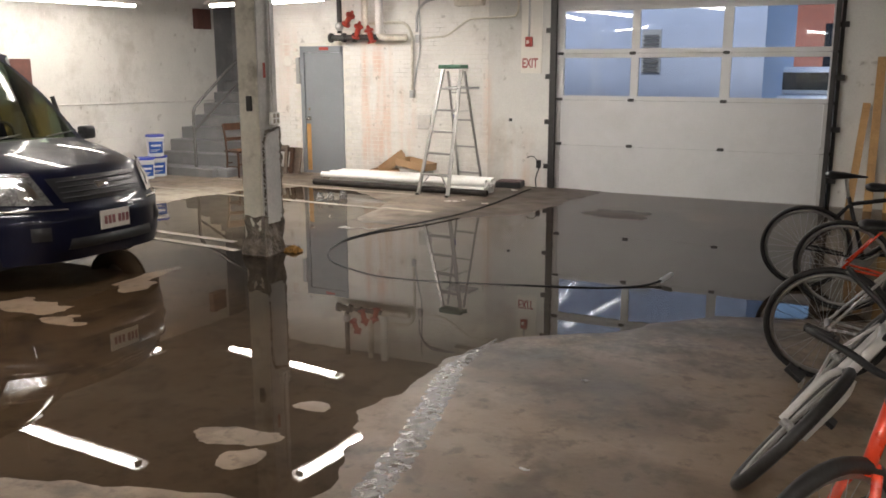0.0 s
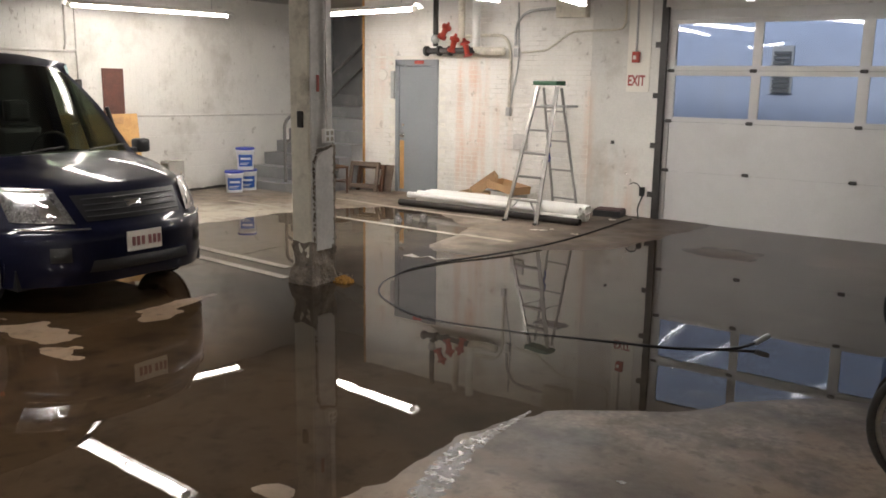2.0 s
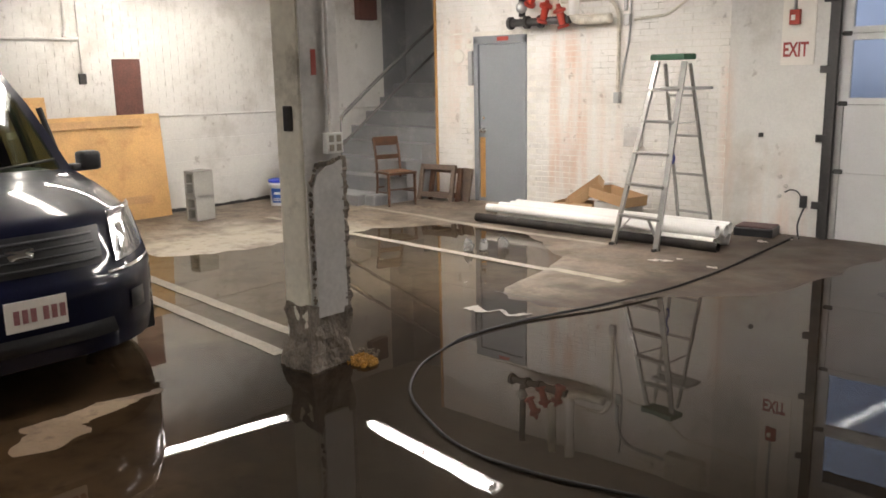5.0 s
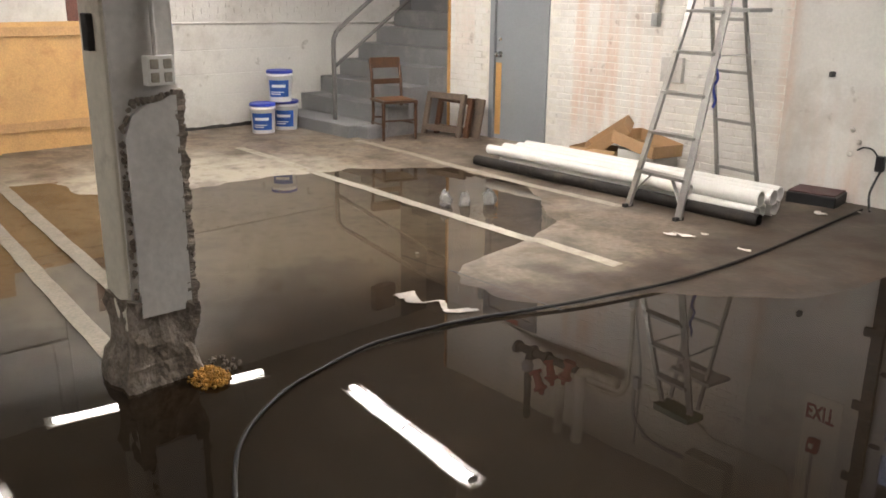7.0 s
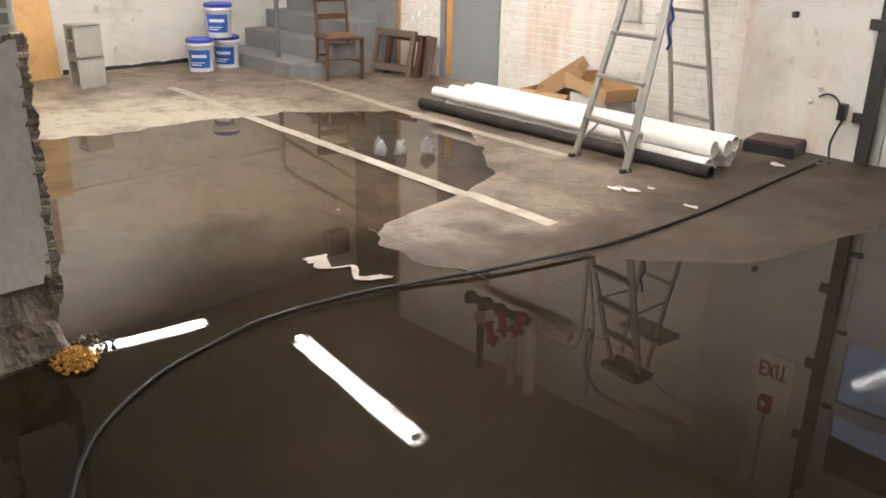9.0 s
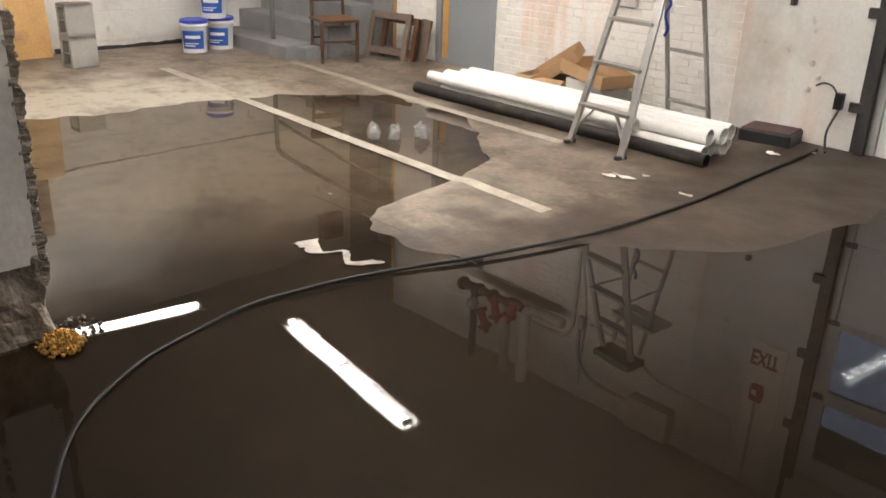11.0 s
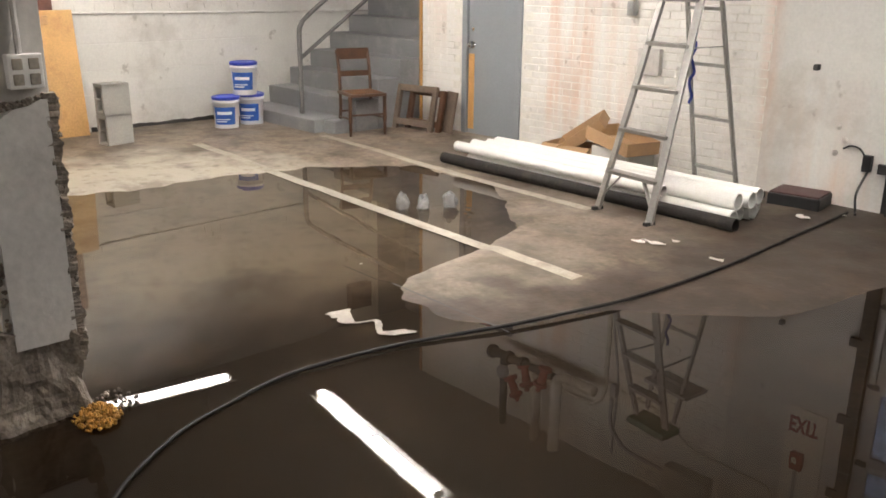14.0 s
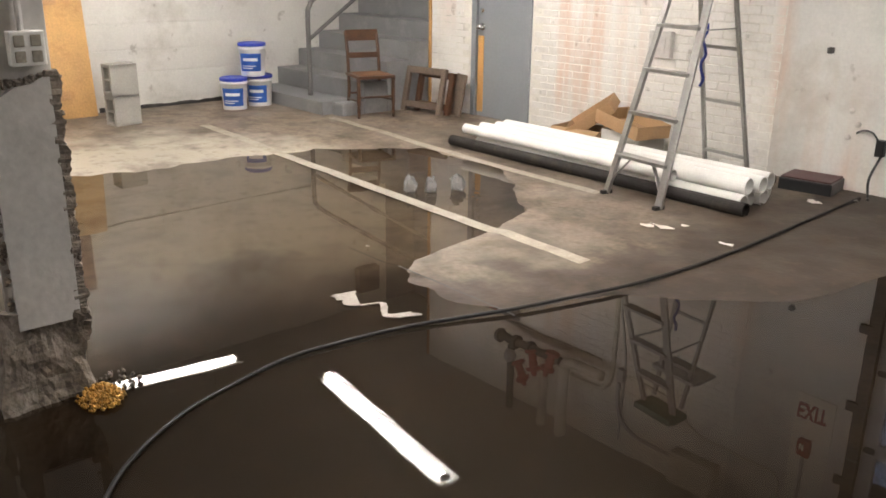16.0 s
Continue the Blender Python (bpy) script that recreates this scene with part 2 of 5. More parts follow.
M_CRUMB = mat("crumbled_concrete", (0.17, 0.14, 0.11), 0.9, var=0.45, scale=14, bump=1.0, fine=70, dirt=(0.34, 0.3, 0.26), dirt_amount=0.65, dirt_scale=9)
M_LINE_OLD = mat("drowned_line_paint", (0.24, 0.205, 0.16), 0.6, var=0.3, scale=9, dirt=(0.12, 0.1, 0.075), dirt_amount=0.7, dirt_scale=5)
M_WETGRIT = mat("wet_grit", (0.1, 0.074, 0.05), 0.28, var=0.4, scale=20, bump=0.8, fine=120, spec=0.8)
M_LINE = mat("faded_line_paint", (0.36, 0.325, 0.265), 0.6, var=0.25, scale=9, dirt=(0.2, 0.165, 0.12), dirt_amount=0.7, dirt_scale=7, dirt_from=0.5)
M_SKIN = mat("peeled_paint", (0.3, 0.27, 0.23), 0.6, var=0.3, scale=12)
M_TUBE = glow("tube_light", (1.0, 0.938, 0.9), TUBE_POWER)
# half strength for the west lamps, to tone down the wall and van nearby
M_TUBE_DIM = glow("dim_tube_light", (1.0, 0.925, 0.86), TUBE_POWER * 0.5)
M_WHITE = mat("white_enamel", (0.8, 0.79, 0.75), 0.4, var=0.04)
M_PVC = mat("white_pvc", (0.82, 0.81, 0.77), 0.35, var=0.05, dirt=(0.6, 0.57, 0.5), dirt_amount=0.4)
M_BLACKPIPE = mat("black_pipe", (0.022, 0.019, 0.017), 0.6, var=0.3, spec=0.25, dirt=(0.07, 0.055, 0.04), dirt_amount=0.6, dirt_scale=5)
M_RUBBER = mat("black_rubber", (0.025, 0.024, 0.023), 0.55, var=0.25, bump=0.3)
M_HOSE = mat("hose_rubber", (0.016, 0.014, 0.013), 0.6, var=0.2, spec=0.3)
M_ALU = mat("worn_aluminium", (0.38, 0.37, 0.35), 0.36, 0.85, var=0.12, scale=12, dirt=(0.35, 0.33, 0.3), dirt_amount=0.5, dirt_scale=14)
M_STEEL = mat("galvanised_steel", (0.45, 0.45, 0.44), 0.4, 0.8, var=0.15)
M_CHROME = mat("chrome", (0.8, 0.8, 0.8), 0.12, 1.0, var=0.03, bump=0)
M_DARK = mat("dark_metal", (0.05, 0.047, 0.045), 0.5, 0.4, var=0.2)
M_GREEN = mat("green_plastic", (0.03, 0.09, 0.05), 0.45)
M_RED = mat("red_enamel", (0.36, 0.04, 0.022), 0.4, var=0.15, dirt=(0.2, 0.04, 0.02), dirt_amount=0.5)
M_BIKERED = mat("red_bike_paint", (0.75, 0.06, 0.02), 0.28, var=0.05, coat=0.5, bump=0)
M_BIKEWHITE = mat("white_bike_paint", (0.72, 0.71, 0.69), 0.3, var=0.06, bump=0)
M_SILVER = mat("silver_bike_paint", (0.66, 0.66, 0.66), 0.28, 0.5, var=0.06, bump=0)
M_WOOD = mat("brown_chair_wood", (0.07, 0.03, 0.013), 0.45, var=0.3, scale=9, bump=0.2)
M_RUSH = mat("woven_cane", (0.17, 0.08, 0.035), 0.7, var=0.3, scale=30, bump=0.6)
M_PLANK = mat("raw_timber", (0.5, 0.3, 0.13), 0.65, var=0.2, scale=5, bump=0.2)
M_PLY = mat("plywood", (0.6, 0.36, 0.14), 0.6, var=0.16, scale=3, bump=0.15, dirt=(0.4, 0.2, 0.07), dirt_amount=0.6, dirt_scale=4)
M_CARD = mat("brown_cardboard", (0.4, 0.25, 0.13), 0.8, var=0.1, dirt=(0.3, 0.17, 0.08), dirt_amount=0.5)
M_CARDW = mat("white_cardboard", (0.62, 0.6, 0.56), 0.7, var=0.05)
M_BLOCK = mat("concrete_block", (0.4, 0.385, 0.35), 0.9, var=0.15, fine=90, bump=0.6)
M_PAIL = mat("white_pail", (0.8, 0.8, 0.8), 0.35, var=0.04, bump=0.05)
M_BLUE = mat("blue_lid", (0.035, 0.06, 0.42), 0.4, var=0.08)
M_LABEL = mat("blue_label", (0.02, 0.09, 0.36), 0.4, var=0.2, scale=20)
M_NAVY = mat("navy_car_paint", (0.004, 0.005, 0.017), 0.35, 0.0, var=0.15, bump=0.0, spec=0.1, coat=0.6)
M_TRIM = mat("grey_plastic_trim", (0.13, 0.125, 0.12), 0.6, var=0.15)
M_GRILLE = mat("grille_plastic", (0.035, 0.035, 0.038), 0.4, var=0.15)
M_BLACK = mat("black_plastic", (0.015, 0.015, 0.016), 0.4, var=0.2)
M_CARGLASS = mat("dark_car_glass", (0.008, 0.009, 0.01), 0.05, var=0.1, bump=0, coat=0.6)
M_LAMP = mat("headlamp_lens", (0.55, 0.56, 0.57), 0.12, 0.85, var=0.7, scale=22, bump=0.6, coat=1.0)
M_ORANGE = mat("amber_lens", (0.7, 0.14, 0.03), 0.3)
M_PANEL = mat("white_door_panel", (0.57, 0.565, 0.555), 0.45, var=0.04, bump=0.08, dirt=(0.44, 0.435, 0.42), dirt_amount=0.4)
M_GDFRAME = mat("greyed_door_frame", (0.47, 0.46, 0.44), 0.4, 0.3, var=0.1)
M_GREYBLUE = mat("bluegrey_siding", (0.48, 0.52, 0.62), 0.8, var=0.1)
M_BRICKRED = mat("red_brick_far", (0.36, 0.13, 0.09), 0.85, var=0.25, scale=4)
M_ASPH = mat("asphalt", (0.06, 0.06, 0.06), 0.85, var=0.2)
M_CARWHITE = mat("white_car_paint", (0.75, 0.76, 0.78), 0.25, var=0.03, bump=0, coat=0.6)
M_SIGN = mat("white_sign", (0.78, 0.75, 0.68), 0.5, var=0.04)
M_SIGNRED = mat("sign_red", (0.33, 0.05, 0.04), 0.5, var=0.05)
M_FOAM = mat("yellow_foam", (0.38, 0.2, 0.04), 0.85, var=0.35, scale=30, bump=1.0, dirt=(0.4, 0.2, 0.04), dirt_amount=0.7, dirt_scale=15)
M_FROTH = mat("white_froth", (0.8, 0.8, 0.78), 0.2, var=0.2, scale=40, bump=0.6)
M_FROTH.node_tree.nodes["Principled BSDF"].inputs["Transmission Weight"].default_value = 0.75
M_FROTH.node_tree.nodes["Principled BSDF"].inputs["IOR"].default_value = 1.33
M_PRIMER = mat("red_oxide_patch", (0.12, 0.05, 0.038), 0.75, var=0.3, scale=8)
M_DARKRED = mat("dusty_dark_red", (0.07, 0.035, 0.034), 0.7, var=0.3)
M_PAPER = mat("grubby_paper", (0.68, 0.65, 0.6), 0.7)
M_PLATEINK = mat("faded_plate_ink", (0.3, 0.13, 0.13), 0.5, var=0.2)
M_CORD = mat("blue_cord", (0.015, 0.03, 0.2), 0.6)
M_DOORWOOD = mat("bare_door_wood", (0.5, 0.27, 0.09), 0.55, var=0.15, scale=8)


# ---- mesh helpers ----
def part(name, bm, material, parent=None, label="", smooth=False):
    me = bpy.data.meshes.new(name)
    if smooth:
        for f in bm.faces:
            f.smooth = True
    bm.to_mesh(me)
    bm.free()
    me.materials.append(material)
    ob = new(name, me)
    ob.parent = parent
    if label:
        ob["label"] = label
    return ob


def thing(name, label, category, m=None, group="", kind=""):
    ob = tagged(new(name), label, category, group, kind)
    if m is not None:
        ob.matrix_world = m
    return ob


def box(bm, a, b, bevel=0.0, m=None):
    """A box between two corners."""
    r = bmesh.ops.create_cube(bm, size=1.0)
    vs = r["verts"]
    c, s = [(p + q) / 2 for p, q in zip(a, b)], [abs(q - p) for p, q in zip(a, b)]
    for v in vs:
        v.co = Vector((v.co.x * s[0] + c[0], v.co.y * s[1] + c[1], v.co.z * s[2] + c[2]))
    if bevel:
        es = list({e for v in vs for e in v.link_edges})
        r = bmesh.ops.bevel(bm, geom=es, offset=bevel, segments=2, affect="EDGES", profile=0.6)
        vs = list({v for f in r["faces"] for v in f.verts} | {v for v in vs if v.is_valid})
    if m is not None:
        for v in vs:
            v.co = m @ v.co
    return vs


def tube(bm, pts, r, n=10, closed=False, cap=True):
    """A round bar swept along points; r is one radius or one for each point."""
    pts = [Vector(p) for p in pts]
    rs = r if isinstance(r, (list, tuple)) else [r] * len(pts)
    rings, side = [], None
    for i, p in enumerate(pts):
        a = pts[i - 1] if (i or closed) else p
        b = pts[(i + 1) % len(pts)] if (i + 1 < len(pts) or closed) else p
        d = (b - a).normalized()
        if side is None:
            side = d.cross(Vector((0, 0, 1)) if abs(d.z) < 0.9 else Vector((1, 0, 0))).normalized()
        side = (side - d * side.dot(d)).normalized()
        up = d.cross(side)
        rings.append([bm.verts.new(p + rs[i] * (math.cos(k * 2 * math.pi / n) * side + math.sin(k * 2 * math.pi / n) * up)) for k in range(n)])
    for i in range(len(rings) - (0 if closed else 1)):
        a, b = rings[i], rings[(i + 1) % len(rings)]
        for k in range(n):
            bm.faces.new((a[k], a[(k + 1) % n], b[(k + 1) % n], b[k]))
    if cap and not closed:
        bm.faces.new(rings[0][::-1])
        bm.faces.new(rings[-1])
    return [v for ring in rings for v in ring]


def pipe_tube(bm, a, b, r, wall, n=20):
    """A hollow straight pipe with open ends."""
    a, b = Vector(a), Vector(b)
    d = (b - a).normalized()
    s = d.cross(Vector((0, 0, 1))).normalized()
    u = d.cross(s)
    rings = [[bm.verts.new(p + q * (math.cos(k * 2 * math.pi / n) * s + math.sin(k * 2 * math.pi / n) * u)) for k in range(n)] for p, q in ((a, r), (b, r), (b, r - wall), (a, r - wall))]
    for i in range(4):
        for k in range(n):
            bm.faces.new((rings[i][k], rings[i][(k + 1) % n], rings[(i + 1) % 4][(k + 1) % n], rings[(i + 1) % 4][k]))


def lathe(bm, prof, n=24, m=None):
    """A shape of revolution about z from (radius, height) pairs."""
    rings = []
    for r, z in prof:
        if r < 1e-5:
            rings.append([bm.verts.new((0, 0, z))])
        else:
            rings.append([bm.verts.new((r * math.cos(k * 2 * math.pi / n), r * math.sin(k * 2 * math.pi / n), z)) for k in range(n)])
    for a, b in zip(rings, rings[1:]):
        for k in range(n):
            j = (k + 1) % n
            if len(a) == 1:
                bm.faces.new((a[0], b[j], b[k])) if len(b) > 1 else None
            elif len(b) == 1:
                bm.faces.new((a[k], a[j], b[0]))
            else:
                bm.faces.new((a[k], a[j], b[j], b[k]))
    if m is not None:
        for ring in rings:
            for v in ring:
                v.co = m @ v.co


def smooth_path(pts, per=8):
    """A Catmull-Rom curve through points."""
    P = [Vector(p) for p in pts]
    P = [2 * P[0] - P[1], *P, 2 * P[-1] - P[-2]]
    out = []
    for i in range(1, len(P) - 2):
        for k in range(per):
            t = k / per
            out.append(0.5 * (2 * P[i] + (P[i + 1] - P[i - 1]) * t + (2 * P[i - 1] - 5 * P[i] + 4 * P[i + 1] - P[i + 2]) * t * t + (3 * P[i] - P[i - 1] - 3 * P[i + 1] + P[i + 2]) * t**3))
    return out + [P[-2]]


def single(name, bm, material, label, category, group="", kind="", smooth=False):
    return tagged(part(name, bm, material, None, "", smooth), label, category, group, kind)


def boxes(name, material, label, category, list_of, kind="structure", bevel=0.0):
    bm = bmesh.new()
    for a, b in list_of:
        box(bm, a, b, bevel)
    return single(name, bm, material, label, category, kind=kind)


# ---- the hall ----
NORTH, WEST, EAST, SOUTH, HIGH = 12.8, -11.8, 1.35, -3.0, 3.05
GX0, GX1, GTOP = -4.98, -1.12, 2.72
DX0, DX1, DTOP = -9.37, -8.53, 2.09
STX = -10.02


SHORE_Y = (2.5, 3.5, 4.0, 4.3, 4.7, 5.3, 5.8, 6.2, 6.6, 6.95, 7.15, 7.5)
SHORE_X = (-2.6, -2.66, -2.8, -2.95, -2.87, -2.87, -2.75, -2.2, -1.9, -1.55, -1.05, 0.6)
TONGUE_X = (-8.0, -7.29, -6.46, -6.26, -6.17, -5.93, -5.57, -5.3, -5.09, -4.75, -4.48, -4.37, -4.3)
TONGUE_Y = (11.6, 11.22, 10.59, 10.03, 9.4, 9.18, 9.18, 9.3, 9.86, 10.13, 10.47, 10.88, 12.0)
CORNER_Y = (7.4, 8.5, 9.1, 9.8, 10.6, 11.2)
CORNER_X = (-10.4, -9.3, -9.1, -9.07, -8.91, -8.45)


def level(x, y):
    """Height of the floor; water stands up to z = 0 over what lies lower."""
    p = Vector((x, y, 0))
    rag = 0.10 * noise.noise(p * 1.7) + 0.06 * noise.noise(p * 4.3 + Vector((5, 0, 0))) + 0.025 * noise.noise(p * 11)
    # dry ground by the back and left walls, and the tongue towards the hose
    def rise(d, w=0.35):
        return max(-1.0, min(1.0, d / w))
    tongue = min((y - float(np.interp(x, TONGUE_X, TONGUE_Y))) * 0.7, -4.32 - x + 0.1 * (y - 11))
    back = y - 11.33
    back = min(back, (-4.3 - x) * 0.8)
    west = min(-10.0 - x + 0.25 * (y - 8.5), y - 7.4)
    corner = min((float(np.interp(y, CORNER_Y, CORNER_X)) - x) * 0.8, y - 8.3)
    near = (x - float(np.interp(y, SHORE_Y, SHORE_X))) * 0.8
    south = (3.1 + 0.33 * (x + 3.46) - y) * 0.8
    dry = max(tongue, back, west, corner, near, south)
    for cx, cy, rx, ry in ((-3.38, 11.0, 0.42, 0.36), (-3.23, 4.24, 0.1, 0.085), (-3.3, 3.76, 0.22, 0.1), (-3.12, 3.58, 0.1, 0.13), (-6.3, 4.9, 0.42, 0.15), (-5.83, 4.75, 0.2, 0.09), (-6.2, 6.1, 0.09, 0.3), (-6.02, 5.7, 0.1, 0.2)):
        q = math.hypot((x - cx) / rx, (y - cy) / ry)
        q *= 1 + 0.45 * noise.noise(p * 5 + Vector((cx, 0, 0))) + 0.2 * noise.noise(p * 14)
        dry = max(dry, (1 - q) * min(rx, ry) - 0.3 * rag)
    return 0.014 * rise(dry + rag * 0.55, 0.45) + 0.0012 * noise.noise(p * 6)


def build_floor():
    step = 0.05
    nx, ny = int((EAST + 0.2 - WEST + 0.4) / step) + 1, int((NORTH + 0.2 - SOUTH) / step) + 1
    verts = [(WEST - 0.4 + i * step, SOUTH + j * step, level(WEST - 0.4 + i * step, SOUTH + j * step)) for j in range(ny) for i in range(nx)]
    faces = [(j * nx + i, j * nx + i + 1, (j + 1) * nx + i + 1, (j + 1) * nx + i) for j in range(ny - 1) for i in range(nx - 1)]
    me = bpy.data.meshes.new("floor")
    me.from_pydata(verts, [], faces)
    me.polygons.foreach_set("use_smooth", [True] * len(faces))
    me.materials.append(M_FLOOR)
    tagged(new("floor", me), "worn stained concrete floor, partly flooded", "floor", kind="structure")
    bm = bmesh.new()
    vs = [bm.verts.new(c) for c in ((WEST, SOUTH, 0), (EAST, SOUTH, 0), (EAST, NORTH, 0), (WEST, NORTH, 0))]
    bm.faces.new(vs)
    w = single("water", bm, M_WATER, "shallow murky flood water standing on the floor", "water", kind="structure")
    w.visible_shadow = False


build_floor()
boxes("ground", M_ASPH, "dark asphalt of the alley outside", "ground", [((-400, -300, -0.3), (400, 600, -0.09))])
boxes("wall_north", M_MORTAR, "whitewashed brick wall with a steel door and a garage door", "wall", [((STX, NORTH, -0.1), (DX0, NORTH + 0.3, HIGH)), ((DX0, NORTH, DTOP), (DX1, NORTH + 0.3, HIGH)), ((DX1, NORTH, -0.1), (-5.95, NORTH + 0.3, HIGH))])
for wname, a, b in (("wall_north_plaster", (-5.95, NORTH - 0.006, -0.1), (GX0, NORTH + 0.3, HIGH)), ("wall_north_lintel", (GX0, NORTH, GTOP), (GX1, NORTH + 0.3, HIGH)), ("wall_north_east", (GX1, NORTH, -0.1), (EAST + 0.3, NORTH + 0.3, HIGH))):
    boxes(wname, M_PLASTER, "white painted plaster wall beside the garage door", "wall", [(a, b)])
boxes("wall_west", M_LEFT, "whitewashed concrete wall with board marks", "wall", [((WEST - 0.3, SOUTH, -0.1), (WEST, 13.5, HIGH))])
boxes("wall_east", M_LEFT, "white painted wall behind the bicycles", "wall", [((EAST, SOUTH, -0.1), (EAST + 0.3, NORTH, HIGH))])
boxes("wall_south", M_LEFT, "white painted wall behind the camera", "wall", [((WEST - 0.3, SOUTH - 0.3, -0.1), (EAST + 0.3, SOUTH, HIGH))])
boxes("wall_stairwell", M_GREY, "grey painted wall of the stairwell", "wall", [((WEST - 0.3, 14.0, -0.1), (STX + 0.3, 14.2, HIGH)), ((STX, NORTH + 0.3, -0.1), (STX + 0.15, 14.0, HIGH)), ((WEST - 0.3, 13.5, -0.1), (WEST, 14.0, HIGH))])
boxes("ceiling", M_CEIL, "dirty concrete ceiling", "ceiling", [((WEST - 0.3, SOUTH - 0.3, HIGH), (EAST + 0.3, 14.2, HIGH + 0.25))])


# ---- garage door and outside ----
def garage_door():
    y0, y1 = NORTH + 0.02, NORTH + 0.065
    d = thing("door_1", "white sectional garage door with two rows of windows, closed", "garage door", kind="structure")
    x0, x1 = GX0 + 0.05, GX1 - 0.05
    for z0, z1 in ((-0.03, 0.658), (0.66, 1.305)):
        bm = bmesh.new()
        box(bm, (x0 + 0.12, y0, z0), (x1 - 0.12, y1, z1), 0.006)
        panel = part("panel", bm, M_PANEL, d)
        bm = bmesh.new()
        for k in range(5):
            z = z0 + 0.1 + k * 0.115
            box(bm, (x0 + 0.13, y0 - 0.0015, z), (x1 - 0.13, y0 + 0.004, z + 0.012))
        part("ribs", bm, M_PANEL, panel)
        for xa, xb in ((x0, x0 + 0.115), (x1 - 0.115, x1)):
            bm = bmesh.new()
            box(bm, (xa, y0 - 0.012, z0 + 0.002), (xb, y1, z1 - 0.002), 0.004)
            part("end_stile", bm, M_GDFRAME, d, "bare grey metal end stile")
    for z0, z1 in ((1.308, 1.956), (1.959, 2.6)):
        bm = bmesh.new()
        for a, b in ((z0, z0 + 0.06), (z1 - 0.06, z1)):
            box(bm, (x0, y0, a), (x1, y1, b), 0.004)
        for a, b in ((x0, x0 + 0.16), (-3.8, -3.69), (-2.585, -2.46), (x1 - 0.09, x1)):
            box(bm, (a, y0, z0 + 0.055), (b, y1, z1 - 0.055), 0.004)
        part("window_frame", bm, M_PANEL, d)
        for a, b in ((x0 + 0.155, -3.795), (-3.695, -2.58), (-2.465, x1 - 0.085)):
            bm = bmesh.new()
            box(bm, (a, y0 + 0.018, z0 + 0.055), (b, y0 + 0.024, z1 - 0.055))
            part("pane", bm, M_GLASS, d, "clear window pane").visible_shadow = False
    for x in (x0 + 0.11, -3.775, -2.525, x1 - 0.03):
        for z in (0.672, 1.315, 1.958):
            bm = bmesh.new()
            box(bm, (x - 0.04, y0 - 0.02, z - 0.022), (x + 0.04, y0 - 0.001, z + 0.022), 0.005)
            tube(bm, ((x - 0.045, y0 - 0.024, z), (x + 0.045, y0 - 0.024, z)), 0.009, 8)
            part("hinge", bm, M_DARK, d, "dark steel hinge")
    bm = bmesh.new()
    box(bm, (x0, y0, 2.603), (x1, y1, GTOP + 0.02), 0.004)
    part("top_section", bm, M_PANEL, d)
    bm = bmesh.new()
    box(bm, (x0, y0 + 0.036, -0.02), (x0 + 0.02, y1 + 0.02, GTOP))
    box(bm, (x1 - 0.02, y0 + 0.036, -0.02), (x1, y1 + 0.02, GTOP))
    for z in (0.659, 1.3065, 1.9575):
        box(bm, (x0 + 0.02, y0 + 0.012, z - 0.01), (x1 - 0.02, y0 + 0.03, z + 0.01))
    part("weather_strip", bm, M_RUBBER, d, "black rubber weather strip")
    bm = bmesh.new()
    box(bm, (x0, y0 - 0.01, -0.045), (x1, y1 + 0.01, -0.025), 0.004)
    part("bottom_seal", bm, M_RUBBER, d, "black rubber bottom seal")
    for s, xe in ((1, GX0), (-1, GX1)):
        t = thing("door_track", "steel track and dark jamb of the garage door", "door track", kind="structure")
        bm = bmesh.new()
        box(bm, (xe, NORTH - 0.012, -0.06), (xe + s * 0.045, NORTH + 0.06, HIGH), 0.004)
        part("jamb", bm, M_DARK, t)
        bm = bmesh.new()
        xm = xe + s * 0.085
        box(bm, (xm - 0.03, NORTH - 0.075, -0.04), (xm - 0.024, NORTH - 0.02, 2.75))
        box(bm, (xm + 0.024, NORTH - 0.075, -0.04), (xm + 0.03, NORTH - 0.02, 2.75))
        box(bm, (xm - 0.03, NORTH - 0.078, -0.04), (xm + 0.03, NORTH - 0.072, 2.75))
        part("rail", bm, M_DARK, t)
        for z in (0.3, 0.95, 1.6, 2.25):
            bm = bmesh.new()
            box(bm, (xe - s * 0.05, NORTH - 0.05, z), (xe + s * 0.06, NORTH - 0.016, z + 0.07), 0.004)
            part("bracket", bm, M_DARK, t)


